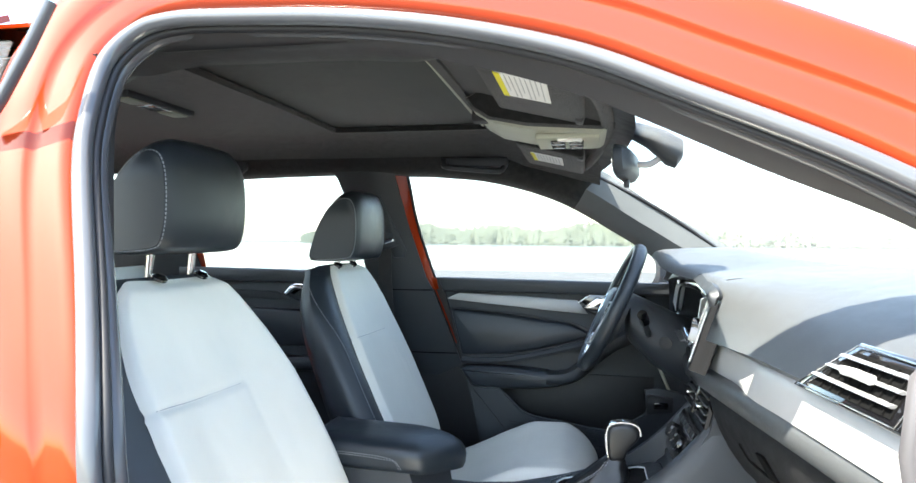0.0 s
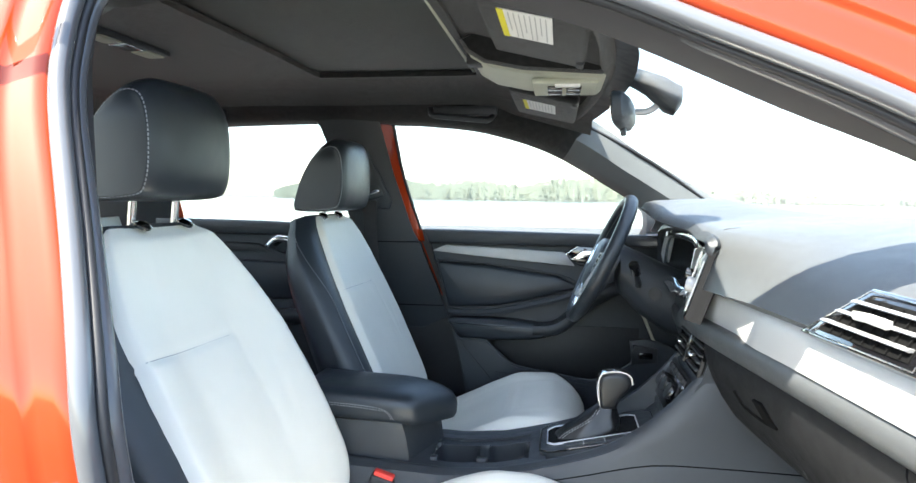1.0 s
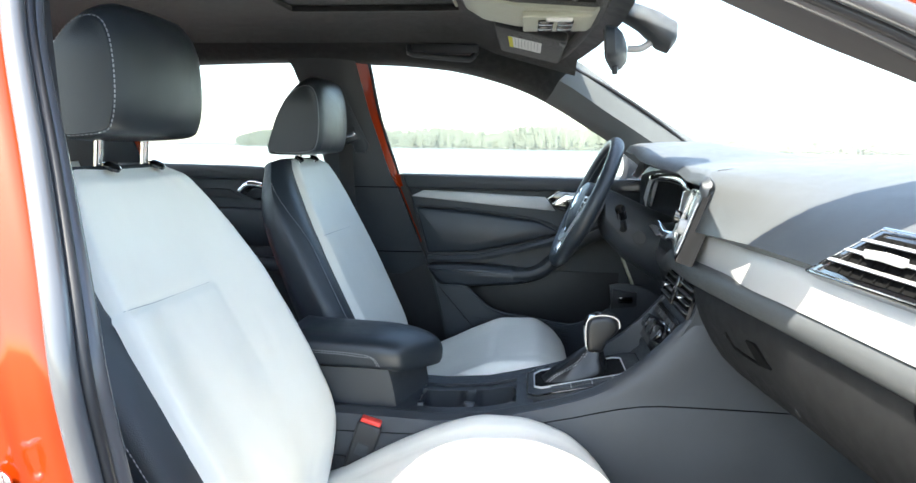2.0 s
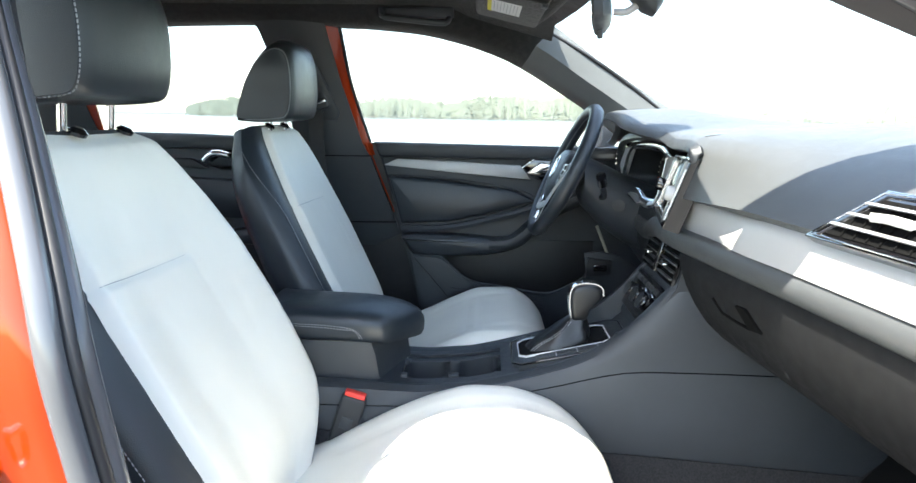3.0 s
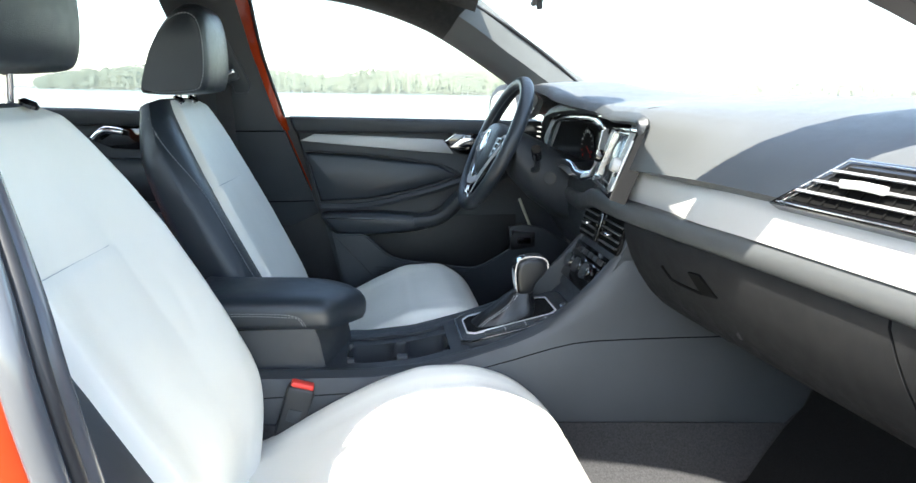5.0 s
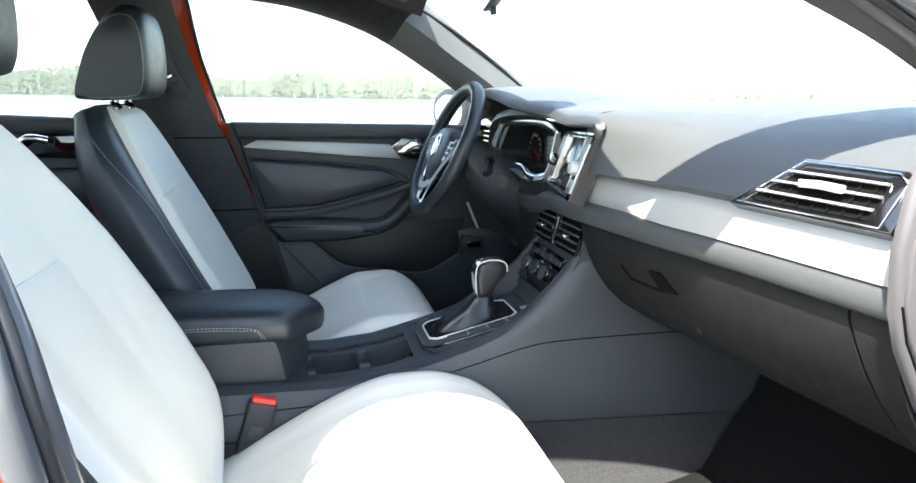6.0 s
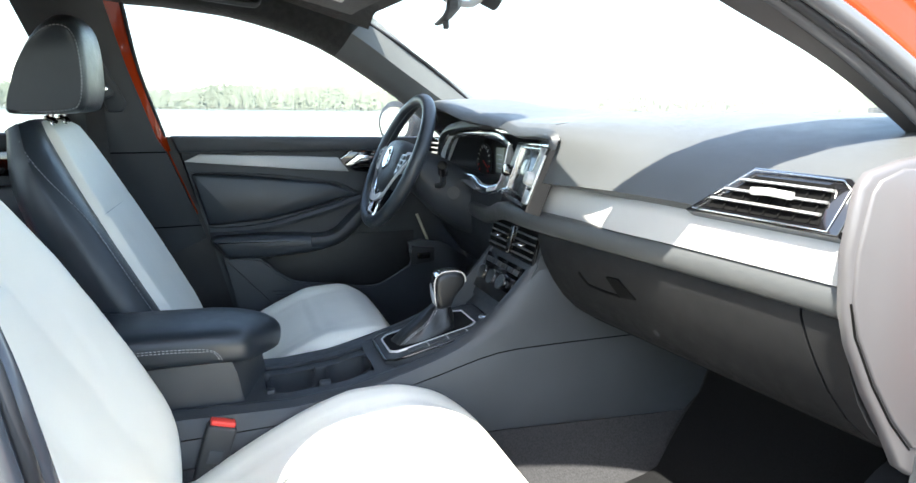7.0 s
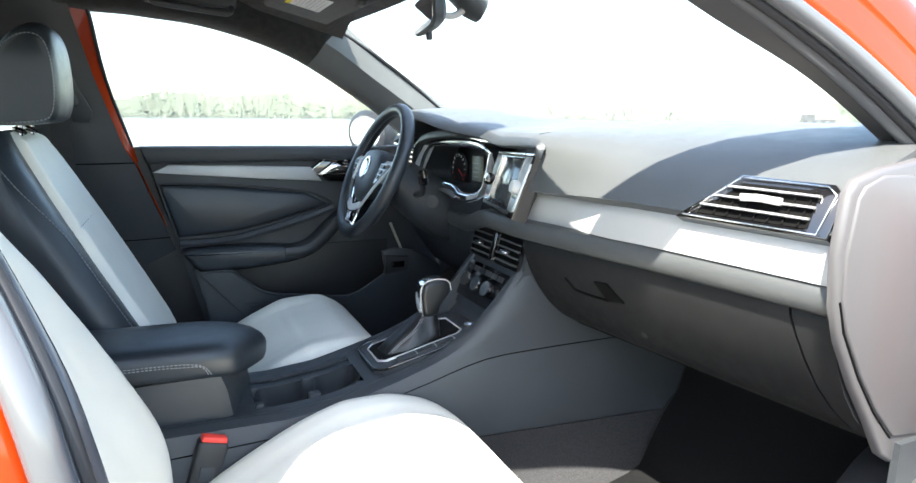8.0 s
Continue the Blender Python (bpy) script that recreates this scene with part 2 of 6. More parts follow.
def table(t, pts):
    """Smooth lookup of (t, value) pairs."""
    n = len(pts)
    if t <= pts[0][0]:
        return pts[0][1]
    if t >= pts[-1][0]:
        return pts[-1][1]
    slope = [(pts[k + 1][1] - pts[k][1]) / (pts[k + 1][0] - pts[k][0]) for k in range(n - 1)]
    tan = [slope[0]] + [0.0 if slope[k - 1] * slope[k] <= 0 else 2 * slope[k - 1] * slope[k] / (slope[k - 1] + slope[k]) for k in range(1, n - 1)] + [slope[-1]]
    for k in range(n - 1):
        a, b = pts[k], pts[k + 1]
        if t <= b[0]:
            h = b[0] - a[0]
            u = (t - a[0]) / h
            return (2 * u ** 3 - 3 * u * u + 1) * a[1] + (u ** 3 - 2 * u * u + u) * h * tan[k] + (3 * u * u - 2 * u ** 3) * b[1] + (u ** 3 - u * u) * h * tan[k + 1]
    return pts[-1][1]


def side(z):
    """Half width of the cabin's outer flange at height z."""
    return 0.78 - 0.42 * (z - 0.98) if z > 0.9 else 0.8136


def far(z):
    """Inner face of the far windows at height z."""
    return 0.742 - 0.385 * (z - 1.0)


# ---- ground, lake, woods ----
def ground_sheet():
    V, F = [], []
    n, rings = 48, [0.0, 12, 40, 120, 400, 1500, 4500]
    V.append(Vector((0, 0, 0)))
    for r in rings[1:]:
        V += [Vector((r * math.cos(2 * math.pi * k / n), r * math.sin(2 * math.pi * k / n), 0)) for k in range(n)]
    F += [(0, 1 + k, 1 + (k + 1) % n) for k in range(n)]
    for i in range(len(rings) - 2):
        a = 1 + i * n
        F += [(a + k, a + n + k, a + n + (k + 1) % n, a + (k + 1) % n) for k in range(n)]
    return V, F


tagged(part("ground", ground_sheet(), GROUND), "weathered grey asphalt parking ground by lake", "ground", kind="structure")


def lake():
    rows = []
    for i, r in enumerate((24, 60, 150, 330)):
        rows.append([(r * math.sin(radians(a)), r * math.cos(radians(a)), 0.006) for a in range(-100, 131, 6)])
    return sheet(rows, -0.003)


tagged(part("water", lake(), WATER), "flat bright lake water under open sky", "lake", kind="structure")


def woods():
    rng = random.Random(4)
    V, F = [], []
    for a10 in range(-250, 1150):
        for layer in range(2):
            a = radians(a10 / 10 + rng.uniform(-0.06, 0.06))
            d = 330 + layer * 14 + rng.uniform(-6, 6)
            fade = min(1.0, (a10 + 250) / 60.0)
            h = (8.3 + 1.6 * math.sin(a10 / 47) + 1.3 * math.sin(a10 / 13 + 1) + rng.uniform(-1.2, 1.8) + layer * 1.6) * (0.35 + 0.65 * fade)
            cx, cy = d * math.sin(a), d * math.cos(a)
            ex, ey = math.cos(a), -math.sin(a)
            n0 = len(V)
            w = 0.18
            for s in (-1, 1):
                for z in (0, h * 0.6):
                    V.append((cx + ex * s * w, cy + ey * s * w, z))
            F.append((n0, n0 + 2, n0 + 3, n0 + 1))
            for q in range(24):
                z = h * (1 - 0.85 * rng.random() ** 1.3)
                wob = 1.5 * (1.15 - z / h)
                px = rng.uniform(-1, 1) * (wob + 0.5)
                s = rng.uniform(0.3, 0.85)
                n0 = len(V)
                bx, by = cx + ex * px, cy + ey * px
                t = rng.uniform(0, 3.14)
                for k in range(5):
                    g = t + k * 2 * math.pi / 5
                    rr = s * rng.uniform(0.6, 1.2)
                    V.append((bx + ex * rr * math.cos(g) - 0.4 * rng.random() * ey, by + ey * rr * math.cos(g), z + rr * 0.8 * math.sin(g)))
                F.append(tuple(range(n0, n0 + 5)))
    return V, F


tagged(part("far_woods", woods(), HAZY_LEAF), "wooded far shore of the lake, green paled to imitate haze", "woods", kind="stuff")
dock = thing("dock", "small grey dock on the far lake shore", "dock", (232, 168, 0))
part("deck", box(-9, 9, -1.2, 1.2, 1.0, 1.5, 0.05), HARD, dock)
for k in range(4):
    part("pile", box(-8 + k * 5.2, -7.4 + k * 5.2, -1, 1, 0, 1.0, 0.02), HARD, dock)
part("shed", box(-9, -4, -1.1, 1.1, 1.5, 3.4, 0.05), HARD, dock)

# ---- car body ----
car = thing("car_body", "glossy orange sedan body with passenger door open", "car")

AP = [(0.315, 0.36), (0.305, 0.5), (0.285, 0.64), (0.260, 0.78), (0.246, 0.867), (0.228, 0.937), (0.177, 1.056), (0.114, 1.198), (0.092, 1.279),
      (0.089, 1.368), (0.130, 1.424), (0.189, 1.442), (0.273, 1.441), (0.442, 1.429), (0.600, 1.403), (0.754, 1.358), (0.88, 1.298), (0.990, 1.244),
      (1.055, 1.208), (1.12, 1.166), (1.19, 1.110), (1.285, 1.02), (1.33, 0.93), (1.335, 0.82), (1.31, 0.62), (1.28, 0.42), (1.24, 0.335), (1.15, 0.315), (0.45, 0.315), (0.37, 0.325)]
def ease(a, b, x):
    k = min(1, max(0, (x - a) / (b - a)))
    return k * k * (3 - 2 * k)


aperture = smooth([(x, -side(z), z) for x, z in AP], 5, closed=True)
centre = Vector((0.68, -0.75, 0.9))
out_ref = [(p - centre) for p in aperture]
out_ref = [Vector((v.x, 0, v.z)) for v in out_ref]


def seal_loop(ca, cb, r, squash=1.0, n=18):
    return sweep(aperture, [(ca + a, cb + b) for a, b in circle(r, n, squash)], out_ref, loop=True)


body_profile = [(-0.018, -0.045), (-0.009, -0.018), (-0.005, -0.005), (0.002, 0.0015), (0.016, 0.002), (0.035, 0.002), (0.046, 0.0015), (0.050, 0.004), (0.056, 0.0055), (0.080, 0.006), (0.100, 0.003), (0.112, -0.006), (0.118, -0.02), (0.118, -0.05), (0.05, -0.06)]
part("body_side", sweep(aperture, body_profile, out_ref, loop=True), PAINT, car, "glossy orange door opening surround")
seal = thing("door_seal", "grey rubber weather seal round the open doorway", "door seal")
part("outer_lip", seal_loop(-0.0165, 0.003, 0.012), LIP, seal, "shiny pale grey rubber lip")
part("groove", seal_loop(-0.0285, -0.008, 0.006), RUBBER, seal)
part("inner_lip", seal_loop(-0.027, -0.022, 0.0105), SEAL, seal)

IN = [(0.232, 0.9), (0.203, 0.985), (0.164, 1.102), (0.127, 1.204), (0.1, 1.292), (0.1, 1.37), (0.163, 1.389), (0.25, 1.389), (0.426, 1.386), (0.522, 1.372), (0.591, 1.354), (0.651, 1.337), (0.731, 1.309), (0.799, 1.279), (0.946, 1.204), (1.088, 1.136), (1.205, 1.05), (1.29, 0.97)]
OUT = [(0.238, 0.9), (0.212, 0.985), (0.16, 1.102), (0.118, 1.204), (0.103, 1.292), (0.108, 1.365), (0.163, 1.418), (0.25, 1.42), (0.426, 1.414), (0.53, 1.4), (0.6, 1.382), (0.66, 1.365), (0.74, 1.34), (0.81, 1.308), (0.96, 1.238), (1.09, 1.16), (1.2, 1.075), (1.29, 0.99)]
inner = smooth([(x, -(side(z) - 0.060), z) for x, z in IN], 5)
outer = smooth([(x, -(side(z) - 0.016), z) for x, z in OUT], 5)


def pillar_rows(i0, i1):
    rows = []
    for a, b in zip(outer[i0:i1], inner[i0:i1]):
        m1 = a.lerp(b, 0.35) + Vector((0, -0.006, 0))
        m2 = a.lerp(b, 0.75) + Vector((0, -0.004, 0))
        v = b - Vector((0.68, b.y, 1.0))
        k = ease(1.33, 1.385, b.z)
        b2 = b + (v.normalized() * 0.035 + Vector((0, 0.012, 0))) * (1 - k) + Vector((0, 0.06, 0.0)) * k
        rows.append([a, m1, m2, b, b2])
    return rows


part("pillar_cover", sheet(pillar_rows(3, 61), 0.004), TRIM, car, "dark grey pillar and roof rail cover")
part("windscreen_pillar_cover", sheet(pillar_rows(60, 86), 0.004), TRIM, car, "dark grey windscreen pillar cover")
# lower part of the near centre pillar
low_rows = []
for z, xo, xi in ((0.985, 0.213, 0.188), (0.9, 0.240, 0.207), (0.8, 0.257, 0.225), (0.65, 0.282, 0.257), (0.5, 0.302, 0.272), (0.36, 0.312, 0.285)):
    y = -(side(z) - 0.02)
    low_rows.append([(xo, y, z), (xo - 0.008, y + 0.03, z), (xi - 0.012, y + 0.05, z), (xi - 0.10, y + 0.06, z)])
part("lower_pillar_cover", sheet(low_rows, 0.004), PLASTIC, car)

core = []
for z, x in ((0.34, 0.305), (0.5, 0.297), (0.65, 0.272), (0.8, 0.244), (0.9, 0.227), (1.0, 0.188), (1.1, 0.148), (1.2, 0.106), (1.3, 0.082), (1.38, 0.075)):
    y = -(side(z) - 0.050)
    core.append([(x, y, z), (x - 0.05, y + 0.004, z), (x - 0.12, y + 0.006, z), (-0.07, y + 0.004, z)])
part("centre_pillar", sheet(core, 0.012), PLASTIC, car, "near centre pillar")
# outer skin behind the doorway: rear door skin, rear quarter, sill, roof
roof_rows = []
for x in [-1.15, -0.8, -0.4, 0.0, 0.2, 0.4, 0.55, 0.7, 0.78]:
    drop = 0.045 * max(0, (x - 0.3) / 0.48) ** 2 + 0.10 * max(0, (-x - 0.3) / 0.85) ** 2
    roof_rows.append([(x + 0.05 * (1 - (y / 0.56) ** 2) * (x > 0.6), y, 1.468 - 0.028 * (abs(y) / 0.56) ** 2.5 - drop) for y in [-0.565, -0.5, -0.35, -0.15, 0, 0.15, 0.35, 0.5, 0.565]])
part("roof", sheet(roof_rows, 0.006), PAINT, car, "orange steel roof panel")
part("rear_door_skin", sheet([[(x, -(side(z) - 0.004), z) for z in (0.3, 0.45, 0.6, 0.75, 0.9, 1.0)] for x in (-0.80, -0.5, -0.2, 0.05, 0.15)], 0.01), PAINT, car)
part("rear_quarter", sheet([[(x, -(0.80 - 0.03 * (z > 1) - 0.05 * max(0, -x - 1.6)), z) for z in (0.3, 0.5, 0.7, 0.9, 1.0)] for x in (-2.3, -1.9, -1.5, -1.2, -0.82)], 0.01), PAINT, car)
part("far_flank", sheet([[(x, 0.85 - 0.03 * (z > 0.9), z) for z in (0.3, 0.5, 0.7, 0.9, 0.97)] for x in (-2.3, -1.5, -0.8, 0, 0.8, 1.4)], -0.01), PAINT, car)
part("far_inner_panel", box(-0.72, 1.3, 0.782, 0.790, 0.25, 0.96, 0.002), RUBBER, car)
part("sill", box(-0.7, 1.5, -0.86, -0.76, 0.2, 0.305, 0.02), PAINT, car)
part("rear_panel", box(-2.34, -2.3, -0.7, 0.8, 0.3, 1.0, 0.015), PAINT, car)
part("boot_lid", sheet([[(x, y, 1.02 + 0.03 * (x + 2.3)) for y in (-0.72, 0, 0.75)] for x in (-2.3, -1.9, -1.55)], 0.008), PAINT, car)
part("under_body", box(-2.28, 1.9, -0.74, 0.78, 0.2, 0.235, 0.01), RUBBER, car)
part("bulkhead", box(1.62, 1.66, -0.78, 0.8, 0.22, 1.0, 0.004), RUBBER, car)
part("bonnet", sheet([[(x, y, 0.985 - 0.30 * (x - 1.72) ** 1.3 - 0.05 * (abs(y) / 0.72) ** 3) for y in (-0.72, -0.6, -0.4, -0.2, 0, 0.2, 0.4, 0.6, 0.72)] for x in (1.72, 1.85, 2.0, 2.15, 2.3, 2.4)], -0.01), PAINT, car, "orange bonnet")
for s in (-1, 1):
    part("front_wing", sheet([[(x, s * (0.74 + 0.10 * ease(0.98, 0.7, z) - 0.10 * max(0, x - 2.0)), z - 0.30 * max(0, x - 1.72) ** 1.3 * ease(0.6, 0.95, z)) for z in (0.3, 0.5, 0.7, 0.85, 0.93)] for x in (1.42, 1.6, 1.8, 2.0, 2.2, 2.4)], 0.01 * -s), PAINT, car, "orange front wing")
    part("headlamp", box(2.37, 2.43, s * 0.58 - 0.13, s * 0.58 + 0.13, 0.62, 0.73, 0.02), LABEL, car, "pale headlamp")
part("front_bumper", box(2.36, 2.46, -0.74, 0.74, 0.24, 0.60, 0.04), PAINT, car, "orange front bumper")
part("grille", box(2.40, 2.44, -0.44, 0.44, 0.61, 0.74, 0.02), RUBBER, car, "black front grille")
part("cowl", sheet([[(x, y, 1.035 - 0.09 * (x - 1.3)) for y in (-0.78, -0.4, 0, 0.4, 0.8)] for x in (1.56, 1.68, 1.8)], -0.01), RUBBER, car)
part("near_rear_window_frame", sweep([(0.012, -0.712, 1.262), (0.032, -0.708, 1.295), (0.060, -0.700, 1.355), (0.085, -0.690, 1.42)], circle(0.008, 10), (1, 0, 0)), LIP, car)
part("near_rear_glass", sheet([[(lerp(-0.62, 0.02, k / 4) + (0.0 if k else 0.1 * (z - 1)), -(side(z) + 0.008), z) for z in (0.99, 1.15, 1.3, 1.40)] for k in range(4)] +
     [[(x, -(side(z) + 0.008), z) for x, z in ((0.02, 0.99), (-0.02, 1.15), (-0.045, 1.3), (-0.055, 1.40))]], 0.003), GLASS, car)
for wx in (-1.35, 1.42):
    for wy in (-0.77, 0.77):
        wheel = part("wheel", lathe([(0.12, -0.09), (0.24, -0.10), (0.31, -0.09), (0.325, -0.05), (0.325, 0.05), (0.31, 0.09), (0.24, 0.10), (0.12, 0.09)], 32,
                                    pose(wx, wy, 0.326, 90, 0, 0)), RUBBER, car, "black rubber tyre")
        part("rim", lathe([(0.02, -0.095), (0.23, -0.085), (0.235, 0.085), (0.02, 0.095)], 24, pose(wx, wy, 0.326, 90, 0, 0)), SILVER, wheel)

part("near_roof_rail", sheet([[(x, -0.628, 1.375), (x, -0.610, 1.425), (x, -0.572, 1.446)] for x in (-1.2, -0.6, -0.3, -0.10)], 0.01), PAINT, car, "orange roof rail over rear door")
part("near_rail_cover", sheet([[(x, -0.615, 1.365), (x, -0.59, 1.375), (x, -0.54, 1.385)] for x in (-1.2, -0.6, 0.0, 0.09)], 0.01), LINER, car)
part("near_rear_pillar", sheet([[(lerp(-0.66, -0.62, (1.4 - z) / 0.4), -(side(z) - 0.01), z), (-1.0, -(side(z) - 0.01), z), (-1.45 - 0.3 * (1.4 - z), -(side(z) - 0.02), z)] for z in (1.4, 1.25, 1.1, 0.98)], 0.02), PAINT, car, "orange rear pillar")
part("footwell_side", sheet([[(x, 0.765, z) for z in (0.31, 0.6, 0.98)] for x in (1.10, 1.3, 1.6)], 0.01), PLASTIC, car)
part("near_footwell_side", sheet([[(x, -0.765, z) for z in (0.33, 0.5, 0.66)] for x in (1.20, 1.4, 1.6)], -0.01), PLASTIC, car)

# ---- cabin floor ----
floor_rows = []
for x in [-1.2, -0.5, 0.2, 0.6, 1.0, 1.25, 1.4, 1.5, 1.58, 1.615]:
    z = 0.31 + (0.0 if x < 1.25 else 0.9 * (x - 1.25) + 1.6 * max(0, x - 1.4))
    floor_rows.append([(x, y, z) for y in (-0.78, -0.6, -0.4, -0.2, 0, 0.2, 0.4, 0.6, 0.775)])
tagged(part("floor", sheet(floor_rows, -0.02), CARPET), "dark grey carpeted cabin floor", "floor", kind="structure")
def floor_z(x):
    return 0.31 + (0.0 if x < 1.25 else 0.9 * (x - 1.25) + 1.6 * max(0, x - 1.4))


def mat_edge(x):
    """The mat's edge beside the tunnel."""
    return -0.33 + 0.085 * ease(0.80, 1.22, x) + 0.075 * ease(1.15, 1.42, x)


fm = thing("floor_mat", "black carpet floor mat with stitched edge", "floor mat", (0, 0, 0))
XM = [0.80, 0.90, 1.0, 1.1, 1.2, 1.25, 1.3, 1.35, 1.4, 1.44, 1.48, 1.52]
part("mat", sheet([[(x, lerp(mat_edge(x), -0.69, k / 5), floor_z(x) + 0.010) for k in range(6)] for x in XM], -0.008), MAT, fm)
part("edge_binding", rod([(x, mat_edge(x), floor_z(x) + 0.009) for x in XM], 0.0045, 6), HARD, fm)


# ---- headliner with sunroof ----
def liner_z(x, y):
    z = 1.432 - (0.062 if y > 0 else 0.045) * max(0, (abs(y) - 0.30) / 0.27) ** 2
    if x > 0.5:
        z -= 0.27 * (x - 0.5)
    if x < -0.3:
        z -= 0.06 * ((-x - 0.3) / 0.8) ** 2
    return z


XS = [-1.1, -0.8, -0.5, -0.25, -0.1, 0.0, 0.05, 0.15, 0.3, 0.45, 0.505, 0.56, 0.62, 0.70, 0.76, 0.80]
YS = [-0.56, -0.5, -0.43, -0.375, -0.32, -0.2, 0, 0.2, 0.32, 0.375, 0.43, 0.5, 0.56]
SR = (0.05, 0.505, -0.43, 0.32)


def headliner():
    V, F = [], []
    for x in XS:
        for y in YS:
            V.append((x, y, liner_z(x, y)))
    m = len(YS)
    for i in range(len(XS) - 1):
        for j in range(m - 1):
            hole = SR[0] - 1e-6 <= XS[i] and XS[i + 1] <= SR[1] + 1e-6 and SR[2] - 1e-6 <= YS[j] and YS[j + 1] <= SR[3] + 1e-6
            if not hole:
                F.append((i * m + j, (i + 1) * m + j, (i + 1) * m + j + 1, i * m + j + 1))
    n = len(V)
    V += [(x, y, z + 0.008) for x, y, z in V]
    F += [tuple(reversed([i + n for i in f])) for f in F]
    return V, F


tagged(part("ceiling", headliner(), LINER), "black fabric headliner with sunroof opening", "headliner", kind="structure")
sr = thing("sunroof", "closed sunroof with grey-green fabric shade", "sunroof")
part("shade", box(0.03, 0.52, -0.455, 0.345, 1.445, 1.449, 0.001), SHADE, sr, "grey-green fabric sun shade")
frame_pts = smooth([(x, y, liner_z(x, y) + 0.003) for x, y in [(0.07, -0.425), (0.28, -0.427), (0.47, -0.425), (0.500, -0.40), (0.502, 0.0), (0.500, 0.285), (0.475, 0.315), (0.28, 0.317), (0.085, 0.315), (0.055, 0.285), (0.053, 0.0), (0.053, -0.40)]], 5, closed=True)
part("frame", sweep(frame_pts, [(0.010, -0.006), (0.002, -0.007), (-0.004, -0.004), (-0.006, 0.002), (-0.006, 0.010), (0.010, 0.010)], [Vector((p.x - 0.27, p.y + 0.05, 0)) for p in frame_pts], loop=True), LINER, sr, "rounded black fabric edge")
part("front_edge", box(0.486, 0.494, -0.36, 0.28, 1.426, 1.446, 0.003), LIGHTGREY, sr, "pale plastic sunroof edge")
rv = thing("roof_vent", "small slotted trim panel in the headliner", "roof panel")
VZ = liner_z(-0.2, 0)
part("plate", box(-0.245, -0.185, -0.215, 0.015, VZ - 0.012, VZ + 0.002, 0.004), PLASTIC, rv)
for k in range(3):
    part("slot", box(-0.235, -0.195, -0.20 + 0.072 * k, -0.14 + 0.072 * k, VZ - 0.016, VZ - 0.008, 0.002), LIGHTGREY if k != 1 else CHROME, rv)

# ---- far side: cant rail, pillars, windows ----
WIN = [(-0.80, 1.27), (-0.62, 1.318), (-0.45, 1.331), (-0.06, 1.341), (0.19, 1.335), (0.31, 1.330), (0.48, 1.310), (0.68, 1.250), (0.88, 1.140), (0.95, 1.095), (1.04, 1.03), (1.09, 0.99)]
EDGE = [(-0.80, 0.55, 1.36), (-0.62, 0.545, 1.375), (-0.45, 0.54, 1.38), (-0.06, 0.54, 1.385), (0.19, 0.54, 1.385), (0.31, 0.54, 1.384), (0.48, 0.545, 1.375), (0.747, 0.584, 1.338), (0.95, 0.647, 1.220), (1.05, 0.68, 1.163), (1.196, 0.727, 1.081), (1.30, 0.758, 1.02)]
wlow = smooth([(x, far(z), z) for x, z in WIN], 5)
wup = smooth(EDGE, 5)
rail_rows = [[a + Vector((0, 0.035, 0.002)), a, a.lerp(b, 0.3) + Vector((-0.004, -0.016, -0.004)), a.lerp(b, 0.62) + Vector((-0.008, -0.026 * ease(0.5, 0.8, a.x) - 0.008, 0.0)), b, b + Vector((0.0, 0.01, 0.03))] for a, b in zip(wlow, wup)]
part("cant_rail_cover", sheet(rail_rows[:37], 0.004), LINER, car, "black fabric roof rail cover")
part("far_windscreen_pillar_cover", sheet(rail_rows[36:], 0.004), PILLAR, car, "grey windscreen pillar cover")


def wall_quad(front, back, yf, dy=0.0):
    return [[(f[0], yf(f[1]) + dy, f[1]), ((f[0] * 2 + b[0]) / 3, yf((2 * f[1] + b[1]) / 3) + dy - 0.012, (2 * f[1] + b[1]) / 3), ((f[0] + 2 * b[0]) / 3, yf((f[1] + 2 * b[1]) / 3) + dy - 0.012, (f[1] + 2 * b[1]) / 3), (b[0], yf(b[1]) + dy, b[1])] for f, b in zip(front, back)]


pil = lambda z: 0.690 - 0.30 * (z - 1.0)
BPF = [(0.150, 1.345), (0.154, 1.319), (0.184, 1.18), (0.236, 0.995), (0.256, 0.956), (0.341, 0.703), (0.389, 0.5), (0.402, 0.3)]
BPB = [(-0.06, 1.345), (-0.045, 1.320), (0.0, 1.18), (0.028, 0.987), (0.03, 0.956), (0.06, 0.703), (0.08, 0.5), (0.09, 0.3)]
part("centre_pillar_cover", sheet(wall_quad(BPF, BPB, pil), 0.006), PLASTIC, car, "dark centre pillar cover")
strip_rows = []
for (x, z), (x2, z2) in zip(BPF, [(0.178, 1.345), (0.186, 1.325), (0.205, 1.17), (0.248, 0.995), (0.262, 0.956), (0.345, 0.703), (0.392, 0.5), (0.405, 0.3)]):
    strip_rows.append([(x - 0.01, pil(z) + 0.02, z), ((x + x2) / 2, (pil(z) + far(z2)) / 2 + 0.012, (z + z2) / 2), (x2 + 0.002, far(z2) + 0.004, z2)])
part("far_jamb", sheet(strip_rows[:5], 0.006), PAINT, car, "orange door frame edge")
